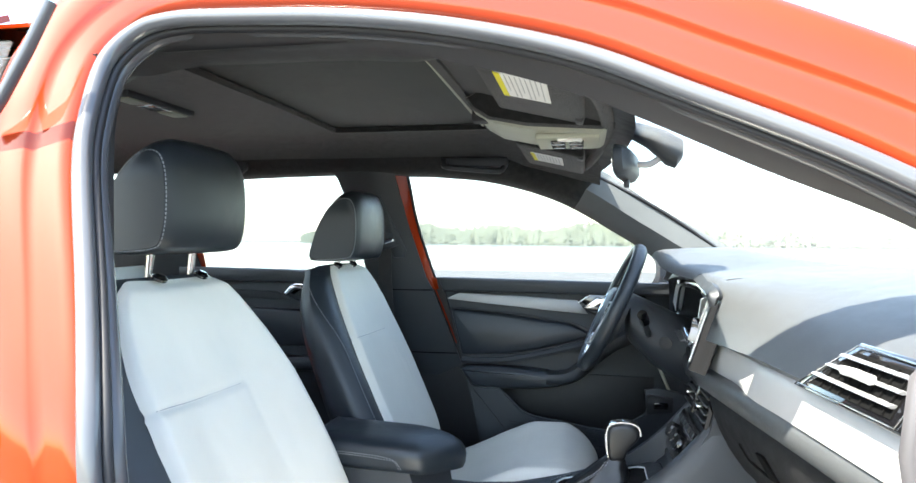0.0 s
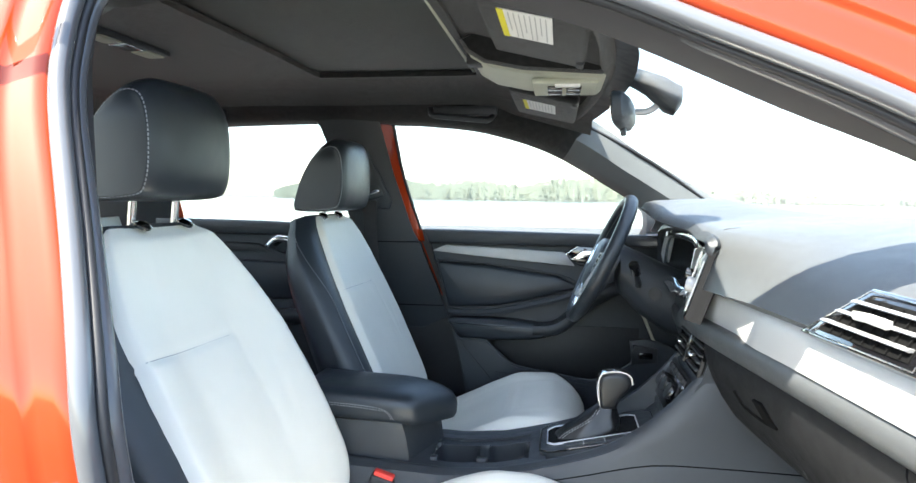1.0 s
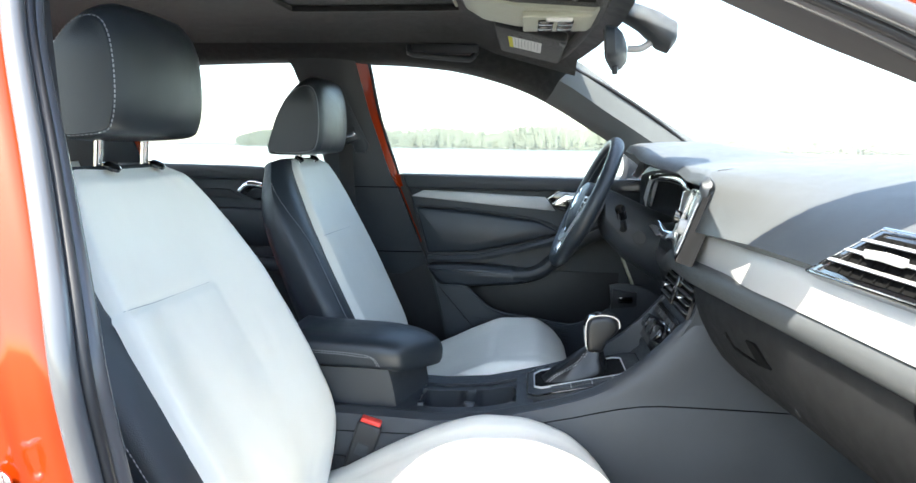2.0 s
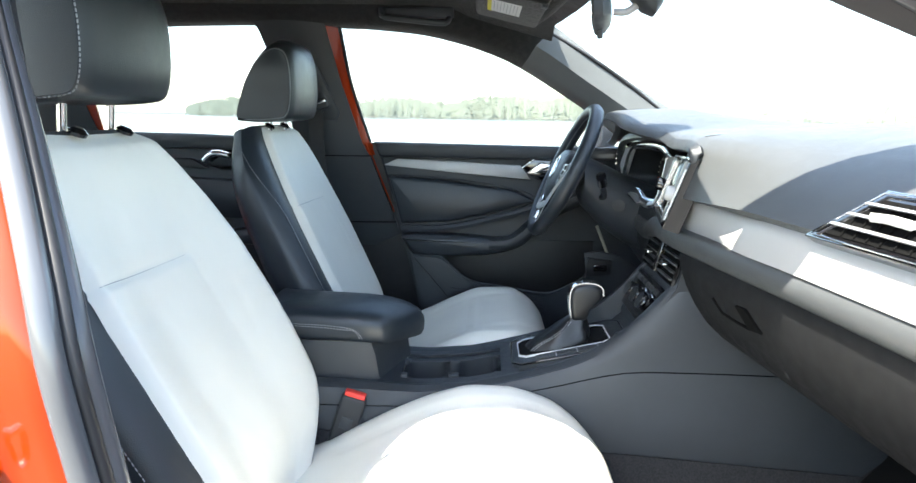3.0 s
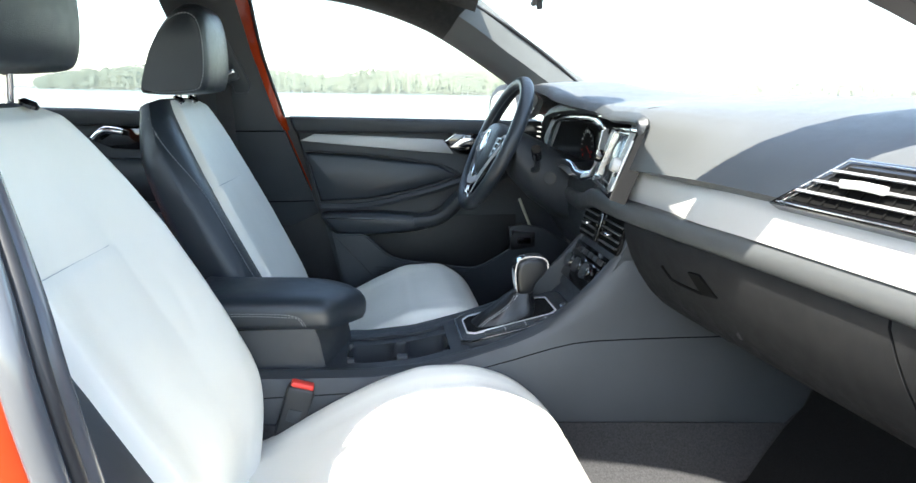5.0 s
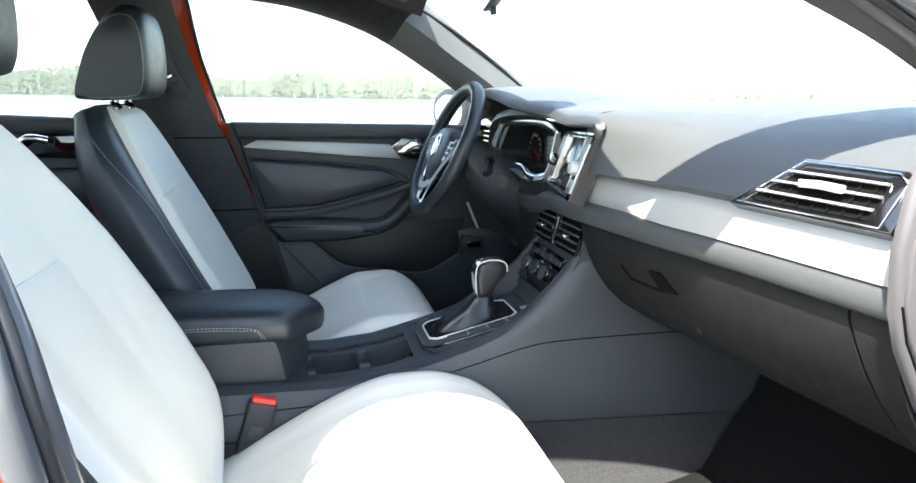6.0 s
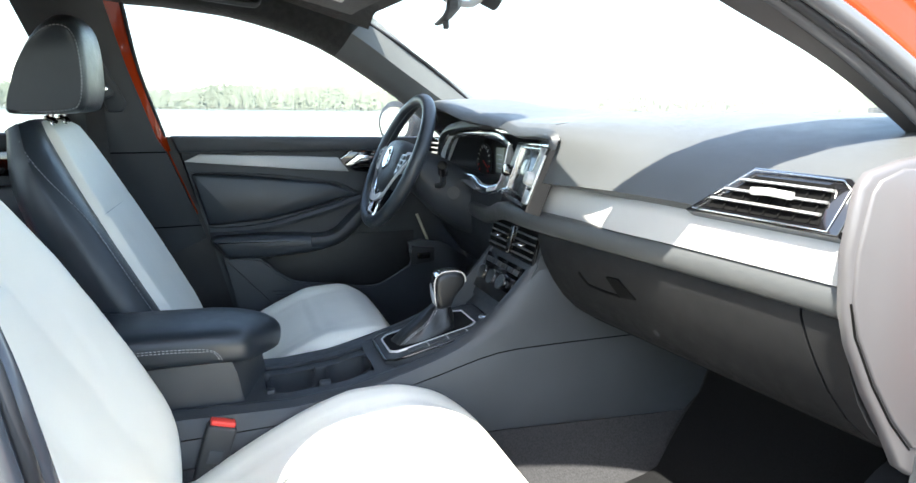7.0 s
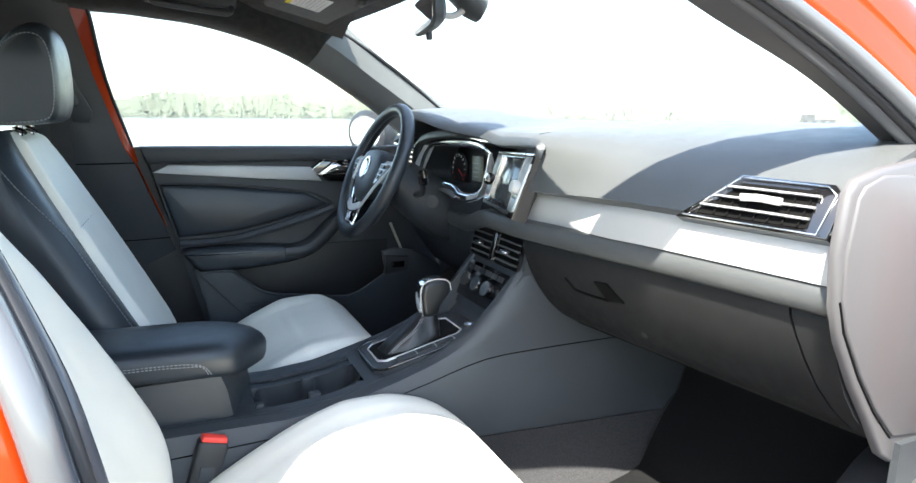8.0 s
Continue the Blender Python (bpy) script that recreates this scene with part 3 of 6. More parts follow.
part("far_jamb_seam", sheet([[(x - 0.02, pil(z) + 0.004, z), (x - 0.002, max(pil(z) + 0.03, 0.752), z), (x + 0.07, max(pil(z) + 0.035, 0.758), z)] for x, z in BPF[3:]], 0.006), RUBBER, car)
for jz, jf, jb in ((0.956, 0.256, 0.03), (0.735, 0.330, 0.056)):
    part("pillar_joint", rod([(lerp(jf, jb, k / 3), pil(jz) - (0.0125 if k in (1, 2) else 0.001), jz) for k in range(4)], 0.0018, 6), VOID, car)
part("far_jamb_edge", rod([(x + 0.003, pil(z) + 0.024, z) for x, z in BPF[3:]], 0.0022), PAINT, car, "orange door frame edge")
part("far_jamb_seal", rod(smooth([(x, far(z) - 0.003, z) for x, z in [(0.182, 1.338), (0.190, 1.325), (0.209, 1.17), (0.252, 0.998)]], 4), 0.005), RUBBER, car)
CPF = [(-0.665, 1.33), (-0.66, 1.2), (-0.63, 1.0), (-0.63, 0.6)]
CPB = [(-1.2, 1.33), (-1.3, 1.2), (-1.4, 1.0), (-1.4, 0.6)]
part("rear_pillar_cover", sheet(wall_quad(CPF, CPB, far, -0.01), 0.006), PLASTIC, car)
part("rear_jamb", sheet([[(-0.665, far(z) + 0.01, z), (-0.645, far(z) + 0.0, z), (-0.618, far(z) + 0.005, z)] for z in (1.33, 1.2, 1.1, 1.02)], 0.006), PAINT, car, "orange door frame edge")


def glass_pane(name, rows, parent):
    ob = part(name, sheet(rows, 0.003), GLASS, parent, "clear window glass")
    ob.visible_shadow = False
    return ob


# ---- doors on the far side ----
door = thing("front_door", "closed driver's door with black lining and silver strip", "car door", group="doors")
DY = 0.745
card = [(0.27, 0.998), (0.7, 0.992), (1.14, 0.985), (1.16, 0.75), (1.15, 0.5), (1.13, 0.33), (0.8, 0.33), (0.43, 0.33), (0.41, 0.5), (0.362, 0.703), (0.282, 0.956)]
part("lining", prism([(x, DY + 0.03, z) for x, z in card], (0, -0.03, 0), 0.008), PLASTIC, door, "black soft plastic lining")
part("belt_rail", prism([(x, DY - 0.002, z) for x, z in [(0.268, 1.0), (0.6, 0.997), (1.10, 0.992), (1.10, 0.955), (0.8, 0.952), (0.285, 0.952)]], (0, -0.028, 0), 0.010), PLASTIC, door)
part("silver_strip", prism([(x, DY - 0.004, z) for x, z in [(0.298, 0.927), (0.340, 0.947), (0.54, 0.941), (0.735, 0.932), (0.768, 0.889), (0.6, 0.900), (0.44, 0.914)]], (0, -0.018, 0), 0.002), SILVER, door, "brushed silver trim strip")
part("handle_bezel", prism([(x, DY - 0.004, z) for x, z in [(0.728, 0.921), (0.788, 0.966), (0.94, 0.968), (0.96, 0.93), (0.93, 0.880), (0.788, 0.888)]], (0, -0.014, 0), 0.005), PIANO, door, "gloss black handle surround")
part("handle_rim", rod([(0.738, DY - 0.021, 0.925), (0.79, DY - 0.021, 0.963), (0.93, DY - 0.021, 0.965)], 0.003), CHROME, door)
part("inner_handle", prism([(x, DY - 0.024, z) for x, z in [(0.752, 0.912), (0.800, 0.948), (0.822, 0.934), (0.90, 0.926), (0.90, 0.914), (0.80, 0.910)]], (0, -0.022, 0), 0.005), CHROME, door, "angular chrome pull handle")
part("insert_panel", prism([(x, DY - 0.002, z) for x, z in [(0.313, 0.885), (0.324, 0.893), (0.5, 0.880), (0.715, 0.853), (0.788, 0.818), (0.70, 0.790), (0.603, 0.765), (0.514, 0.747), (0.43, 0.741), (0.352, 0.738)]], (0, -0.018, 0), 0.012), BLACK, door, "padded black leatherette insert")
part("insert_piping", rod(smooth([(0.314, DY - 0.018, 0.896), (0.5, DY - 0.018, 0.886), (0.72, DY - 0.018, 0.858), (0.80, DY - 0.018, 0.820)], 4), 0.0025), HARD, door)
part("armrest_ridge", sweep(smooth([(0.355, DY - 0.024, 0.722), (0.45, DY - 0.030, 0.724), (0.54, DY - 0.032, 0.735), (0.7, DY - 0.030, 0.775), (0.80, DY - 0.020, 0.806)], 5), [(0.010, -0.012), (0.010, 0.006), (0.0, 0.012), (-0.010, 0.008), (-0.012, -0.012)], (0, 0, 1)), PLASTIC, door)
part("armrest", prism([(x, DY - 0.004, z) for x, z in [(0.356, 0.700), (0.385, 0.660), (0.402, 0.645), (0.44, 0.640), (0.522, 0.640), (0.62, 0.646), (0.682, 0.655), (0.670, 0.682), (0.645, 0.701), (0.55, 0.708), (0.45, 0.710), (0.37, 0.708)]], (0, -0.065, 0), 0.016), BLACK, door, "black padded armrest")
part("pull", sweep(smooth([(0.64, DY - 0.045, 0.680), (0.69, DY - 0.046, 0.682), (0.735, DY - 0.044, 0.700), (0.79, DY - 0.036, 0.750), (0.85, DY - 0.028, 0.795), (0.95, DY - 0.018, 0.84)], 6), lambda t: [(0.020 * a, b * 0.032 * (1 - 0.4 * t)) for a, b in [(1, -1), (1, 0.4), (0.8, 0.85), (0.3, 1.0), (-0.5, 0.9), (-1.0, 0.5), (-1.2, -0.3), (-1.2, -1)]], (0, 0, 1)), PLASTIC, door, "grab section of armrest")
part("pocket", prism([(x, DY - 0.048, z) for x, z in [(0.385, 0.655), (0.40, 0.638), (0.480, 0.638), (0.495, 0.630), (0.56, 0.572), (0.58, 0.560), (0.70, 0.540), (0.825, 0.523), (0.855, 0.530), (0.945, 0.580), (0.955, 0.600), (0.945, 0.660), (0.99, 0.668), (1.06, 0.655), (1.15, 0.60), (1.13, 0.34), (0.45, 0.34), (0.425, 0.5)]], (0, -0.010, 0), 0.004), PLASTIC, door, "black map pocket panel")
# back of the pocket, coloured darker than the door to imitate shade inside
part("pocket_lining", prism([(x, DY - 0.0005, z) for x, z in [(0.45, 0.64), (0.56, 0.50), (0.83, 0.47), (0.98, 0.56), (0.98, 0.69), (0.72, 0.69)]], (0, -0.004, 0), 0.001), POCKET_SHADED, door, "pocket lining with cavity shade in its colour")
part("pocket_lip", rod(smooth([(x, DY - 0.057, z) for x, z in [(0.40, 0.640), (0.475, 0.640), (0.50, 0.627), (0.555, 0.577), (0.60, 0.556), (0.70, 0.541), (0.80, 0.526), (0.85, 0.529), (0.90, 0.554), (0.948, 0.583), (0.957, 0.603)]], 4), 0.0045, 8), BLACK, door)
for k in range(5):
    part("pocket_rib", rod([(0.52 + 0.01 * k, DY - 0.0585, 0.535 - 0.012 * k), (0.70, DY - 0.0585, 0.522 - 0.012 * k), (0.82, DY - 0.0585, 0.508 - 0.012 * k)], 0.0016, 6), RUBBER, door)
part("pocket_crease", rod(smooth([(0.398, DY - 0.058, 0.634), (0.45, DY - 0.0585, 0.575), (0.521, DY - 0.0585, 0.491)], 4), 0.0022, 6), HARD, door)
part("switch_plate", prism([(x, DY - 0.056, z) for x, z in [(0.955, 0.62), (0.955, 0.648), (1.03, 0.64), (1.03, 0.595), (0.95, 0.585)]], (0, -0.016, 0), 0.004), HARD, door)
part("switch", box(0.972, 1.015, DY - 0.078, DY - 0.066, 0.607, 0.627, 0.003), PIANO, door)
glass_pane("window", [[(x, far(z) + 0.012, z) for x, z in ((x0, 0.985), (lerp(x0, x1, 0.33), 0.985 + (zt - 0.985) * 0.33), (lerp(x0, x1, 0.66), 0.985 + (zt - 0.985) * 0.66), (x1, zt))]
                      for x0, x1, zt in ((0.24, 0.17, 1.35), (0.45, 0.42, 1.33), (0.66, 0.62, 1.28), (0.88, 0.84, 1.17), (1.08, 1.06, 1.02))], door)
rdoor = thing("rear_door", "closed rear door with black lining", "car door", group="doors")
part("lining", prism([(x, DY + 0.03, z) for x, z in [(-0.72, 1.018), (-0.3, 1.014), (0.03, 1.0), (0.06, 0.7), (0.08, 0.33), (-0.45, 0.33), (-0.72, 0.6)]], (0, -0.03, 0), 0.008), PLASTIC, rdoor)
part("belt_rail", prism([(x, DY - 0.002, z) for x, z in [(-0.72, 1.02), (-0.3, 1.016), (0.03, 1.003), (0.03, 0.962), (-0.72, 0.975)]], (0, -0.026, 0), 0.010), PLASTIC, rdoor)
part("inner_handle", sweep(smooth([(-0.285, DY - 0.03, 0.93), (-0.25, DY - 0.036, 0.955), (-0.20, DY - 0.036, 0.948)], 5), circle(0.011, 8, 0.6), (0, 0, 1)), CHROME, rdoor, "chrome pull handle")
part("handle_bezel", prism([(x, DY - 0.002, z) for x, z in [(-0.31, 0.93), (-0.255, 0.972), (-0.10, 0.972), (-0.08, 0.93), (-0.1, 0.895), (-0.24, 0.9)]], (0, -0.014, 0), 0.005), PIANO, rdoor)
part("trim_band", prism([(x, DY - 0.002, z) for x, z in [(-0.70, 0.945), (-0.33, 0.935), (-0.28, 0.905), (-0.70, 0.91)]], (0, -0.012, 0), 0.004), HARD, rdoor)
part("insert_panel", prism([(x, DY - 0.002, z) for x, z in [(-0.70, 0.88), (-0.1, 0.87), (0.02, 0.84), (0.03, 0.74), (-0.70, 0.74)]], (0, -0.016, 0), 0.012), BLACK, rdoor)
part("armrest", box(-0.68, 0.02, DY - 0.06, DY - 0.002, 0.66, 0.71, 0.018, 3), BLACK, rdoor)
glass_pane("window", [[(x, far(z) + 0.012, z) for z in (1.0, 1.12, 1.24, 1.345)] for x in (-0.64, -0.4, -0.2, 0.03)], rdoor)

# ---- windscreen and rear window ----
scr = thing("windscreen", "clear laminated windscreen", "windscreen", kind="structure")
ws_rows = []
for k in range(7):
    t = k / 6
    row = []
    for j in range(9):
        u = -1 + j / 4
        top = Vector((0.752 + 0.06 * (1 - u * u), 0.585 * u, 1.342 + 0.02 * (1 - u * u)))
        bot = Vector((1.235 + 0.30 * (1 - u * u), 0.745 * u, 1.055 - 0.03 * (1 - u * u)))
        p = top.lerp(bot, t)
        p.z += 0.02 * math.sin(math.pi * t)
        row.append(p)
    ws_rows.append(row)
glass_pane("pane", ws_rows, scr)
part("top_band", sheet([[p + Vector((0, 0, -0.004)) for p in r] for r in (ws_rows[0], [a.lerp(b, 0.35) for a, b in zip(ws_rows[0], ws_rows[1])])], -0.002), RUBBER, scr)
part("edge_seal", rod([r[-1] + Vector((0, -0.004, 0.0)) for r in ws_rows], 0.006), RUBBER, scr)
part("header", sweep([Vector((0.752 + 0.06 * (1 - u * u) - 0.012, 0.585 * u, 1.342 + 0.02 * (1 - u * u) - 0.004)) for u in [-1 + j / 8 for j in range(17)]], circle(0.014, 8), (0, 0, 1)), LINER, scr)
rw = thing("rear_window", "clear sloped rear window", "rear window", kind="structure")
glass_pane("pane", [[(x, y, z) for y in (-0.6, -0.3, 0, 0.3, 0.6)] for x, z in ((-1.12, 1.36), (-1.35, 1.22), (-1.6, 1.06))], rw)
part("parcel_shelf", box(-1.62, -1.15, -0.66, 0.68, 0.98, 1.01, 0.01), PLASTIC, rw)


# ---- the open passenger door ----
pdoor = thing("passenger_door", "opened orange passenger door with black lining", "car door", (1.375, -0.865, 0), group="doors")
DIRX, DIRN = Vector((0.26, -0.966, 0)), Vector((-0.966, -0.26, 0))


def door_pt(u, z, d=0.0):
    """Point u along the opened door from its hinge, d towards the cabin side."""
    return DIRX * u + DIRN * d + Vector((0, 0, z))


part("skin", sheet([[door_pt(u, z, -0.02 * math.sin((z - 0.3) * 4)) for z in (0.32, 0.45, 0.6, 0.75, 0.9, 0.99)] for u in (0.0, 0.3, 0.6, 0.9, 1.06)], 0.012), PAINT, pdoor, "glossy orange outer skin")
part("shut_face", prism([door_pt(u, z, 0.012) for u, z in [(0.0, 0.34), (0.98, 0.34), (1.03, 0.6), (1.06, 0.99), (0.02, 1.0)]], DIRN * 0.045, 0.010), PAINT, pdoor, "orange painted inner frame")
part("lining", prism([door_pt(u, z, 0.03) for u, z in [(0.03, 0.36), (0.95, 0.36), (1.0, 0.6), (1.04, 0.97), (0.1, 0.985)]], DIRN * 0.05, 0.012), PLASTIC, pdoor, "black plastic lining")
part("armrest", sweep([door_pt(0.35, 0.72, 0.085), door_pt(0.6, 0.70, 0.10), door_pt(0.95, 0.70, 0.09)], circle(0.03, 8), (0, 0, 1)), BLACK, pdoor)
part("window_frame", sweep(smooth([door_pt(0.1, 0.985, 0.02), door_pt(0.45, 1.20, 0.06), door_pt(0.8, 1.36, 0.11), door_pt(1.05, 1.40, 0.13), door_pt(1.12, 1.32, 0.11), door_pt(1.05, 0.97, 0.02)], 4), [(-0.018, -0.012), (0.018, -0.012), (0.018, 0.012), (-0.018, 0.012)], DIRN), PAINT, pdoor)


# ---- seats ----
# half widths of the white facings by height: driver's window side, passenger's two sides, driver's inner side
SLIM_W = [(0.42, 0.10), (0.48, 0.12), (0.54, 0.141), (0.66, 0.170), (0.82, 0.195), (0.94, 0.192), (0.99, 0.180), (1.02, 0.162), (1.045, 0.140), (1.055, 0.118)]
WIDE_IN = [(0.42, 0.10), (0.46, 0.145), (0.50, 0.195), (0.55, 0.236), (0.60, 0.254), (0.70, 0.262), (0.83, 0.250), (0.90, 0.226), (0.955, 0.196), (1.0, 0.165), (1.03, 0.138), (1.045, 0.118), (1.055, 0.10)]
WIDE_OUT = [(0.42, 0.17), (0.60, 0.205), (0.82, 0.212), (0.90, 0.212), (0.97, 0.196), (1.02, 0.176), (1.045, 0.155), (1.055, 0.14)]
DRIVER_IN = [(0.42, 0.11), (0.54, 0.19), (0.66, 0.208), (0.75, 0.200), (0.84, 0.185), (0.92, 0.165), (0.98, 0.142), (1.02, 0.122), (1.045, 0.105), (1.055, 0.095)]
NRM = Vector((0.887, 0, 0.461))


def seat_x(z):
    return 0.084 + (1.04 - z) * 0.52


def tuck(z):
    """How far the foot of the backrest curves back above the cushion."""
    return 0.075 * ease(0.62, 0.40, z) ** 1.6


def back_point(z, u, d, widths):
    """Backrest point: height z, u across (-1..1 of the facing), d behind the face plane. widths: tables for -y and +y."""
    w = table(z, widths[1] if u > 0 else widths[0]) * u
    return Vector((seat_x(z), w, z)) - NRM * (d + tuck(z))


def face_depth(z, u, deep=1.0):
    a = abs(u)
    r = table(z, [(0.42, 0.016), (0.54, 0.026), (0.7, 0.034), (0.85, 0.030), (0.95, 0.018), (1.0, 0.010), (1.055, 0.006)])
    d = deep * r * (1 - ease(0.30, 0.98, a)) + 0.018 * ease(0.90, 1.0, a) ** 2
    # cross seam from the door side to just past the middle, and the insert's two creases under it
    d += 0.0030 * math.exp(-((z - 0.862 + 0.004 * u) / 0.006) ** 2) * (1 - ease(0.28, 0.40, u))
    d -= 0.0018 * ease(0.80, 0.855, z) * (1 - ease(0.856, 0.866, z)) * (1 - ease(0.28, 0.40, u))
    line = 0.36 + 0.25 * (0.862 - z)
    d += 0.0020 * math.exp(-((u - line) / 0.024) ** 2) * ease(0.66, 0.74, z) * (1 - ease(0.87, 0.90, z))
    d += 0.0015 * math.exp(-((u - 0.62 + 0.5 * (0.80 - z)) / 0.026) ** 2) * ease(0.68, 0.72, z) * (1 - ease(0.78, 0.83, z))
    d += 0.0010 * noise.noise(Vector((z * 9, u * 3, 1.0))) + 0.0007 * noise.noise(Vector((z * 30, u * 9, 4.0)))
    return d


ZS = [0.42 + (1.055 - 0.42) * k / 110 for k in range(111)]
US = [-1 + k / 32 for k in range(65)]


def side_profile(z, widths, margins, s):
    """Side bolster section at height z on side s: pairs of width and depth behind the face plane."""
    w = table(z, widths[1] if s > 0 else widths[0])
    o = w + margins[1 if s > 0 else 0] * table(z, [(0.42, 0.8), (0.8, 1.0), (1.0, 1.35), (1.055, 1.25)])
    tk = table(z, [(0.42, 0.16), (0.54, 0.15), (0.8, 0.13), (0.95, 0.11), (1.055, 0.07)])
    return [(0.5 * w, 0.014 + face_depth(z, 0.5 * s)), (0.97 * w, 0.016), (lerp(w, o, 0.6), 0.022), (o, 0.045), (o + 0.004, tk * 0.5), (o - 0.004, tk * 0.8), (o - 0.03, tk), (o * 0.5, tk + 0.012)]


def back_shell(widths, margins):
    rings = []
    for z in [0.38] + ZS[::5] + [1.062]:
        zz = min(max(z, 0.42), 1.055)
        sh = 0.0 if 0.42 <= z <= 1.055 else 0.02
        tk = table(zz, [(0.42, 0.16), (0.54, 0.15), (0.8, 0.13), (0.95, 0.11), (1.055, 0.07)])
        ring = [(0.0, 0.012 + face_depth(zz, 0))] + side_profile(zz, widths, margins, 1) + [(0.0, tk + 0.014)]
        ring += [(-a, b) for a, b in reversed(side_profile(zz, widths, margins, -1))]
        rings.append([Vector((seat_x(z), a * (1 - sh * 2), z)) - NRM * (max(b, sh) + tuck(zz)) for a, b in ring])
    return loft(rings)


HR_PROFILE = [(0.010, 1.072), (0.022, 1.12), (0.040, 1.17), (0.062, 1.215), (0.09, 1.248), (0.115, 1.258), (0.135, 1.25), (0.146, 1.22), (0.150, 1.17), (0.149, 1.12), (0.142, 1.085), (0.128, 1.070), (0.08, 1.064), (0.03, 1.064)]


def head_scale(e):
    return 1.03 - 0.02 * e ** 2 - 0.08 * ease(0.84, 1.03, e) ** 1.6


def headrest(y0, y1, grow=0.0):
    prof = smooth([(x, 0, z) for x, z in HR_PROFILE], 3, closed=True)
    c = Vector((0.085, 0, 1.155))
    rings = []
    n = 17
    for k in range(n):
        y = lerp(y0, y1, k / (n - 1))
        e = abs(y) / 0.125
        s = head_scale(e) + grow
        bulge = 0.012 * (1 - e * e)
        droop = 0.20 * ease(0.45, 1.05, e) ** 2
        rings.append([c + (p - c) * s + Vector((0, 0, -droop * max(0, p.z - c.z))) + Vector((bulge * max(0, (p.x - 0.08) / 0.07), y, 0)) for p in prof])
    return loft(rings)


def dashes(path, length=0.005, gap=0.003, r=0.0011):
    """Short stitches along a path."""
    P = [Vector(p) for p in path]
    out = []
    acc, seg = 0.0, 0
    total = sum((b - a).length for a, b in zip(P, P[1:]))
    cum = [0.0]
    for a, b in zip(P, P[1:]):
        cum.append(cum[-1] + (b - a).length)

    def at(s):
        s = min(max(s, 0), total)
        for i in range(len(P) - 1):
            if s <= cum[i + 1]:
                return P[i].lerp(P[i + 1], (s - cum[i]) / max(1e-9, cum[i + 1] - cum[i]))
        return P[-1]
    s = 0.0
    while s + length < total:
        out.append(rod([at(s), at(s + length)], r, 4))
        s += length + gap
    return join(*out)


# heights of the cushion along x: driver's and passenger's
CUSH = [(0.22, 0.44), (0.30, 0.450), (0.38, 0.468), (0.46, 0.503), (0.54, 0.543), (0.62, 0.572), (0.70, 0.574), (0.75, 0.558), (0.785, 0.528), (0.805, 0.485), (0.808, 0.45)]
CUSH_P = [(0.22, 0.42), (0.29, 0.433), (0.36, 0.468), (0.44, 0.512), (0.55, 0.561), (0.61, 0.575), (0.665, 0.574), (0.735, 0.557), (0.80, 0.523), (0.845, 0.478), (0.868, 0.43), (0.872, 0.39)]


def cushion_z(x, v, shape):
    z = table(x, shape)
    a = abs(v)
    z -= 0.016 * (1 - ease(0.3, 0.95, a)) * ease(0.25, 0.4, x) * (1 - ease(0.6, 0.72, x))
    z -= 0.045 * ease(0.86, 1.0, a) ** 2
    z -= 0.004 * math.exp(-((a - 0.62) / 0.03) ** 2)
    z -= 0.004 * math.exp(-((x - 0.60) / 0.006) ** 2) * (1 - ease(0.58, 0.66, a))
    return z + 0.0012 * noise.noise(Vector((x * 8, v * 3, 2.0))) + 0.0005 * noise.noise(Vector((x * 25, v * 9, 5.0)))


def cush_w(x, front):
    return 0.235 - 0.075 * ease(front - 0.148, front + 0.002, x) ** 2


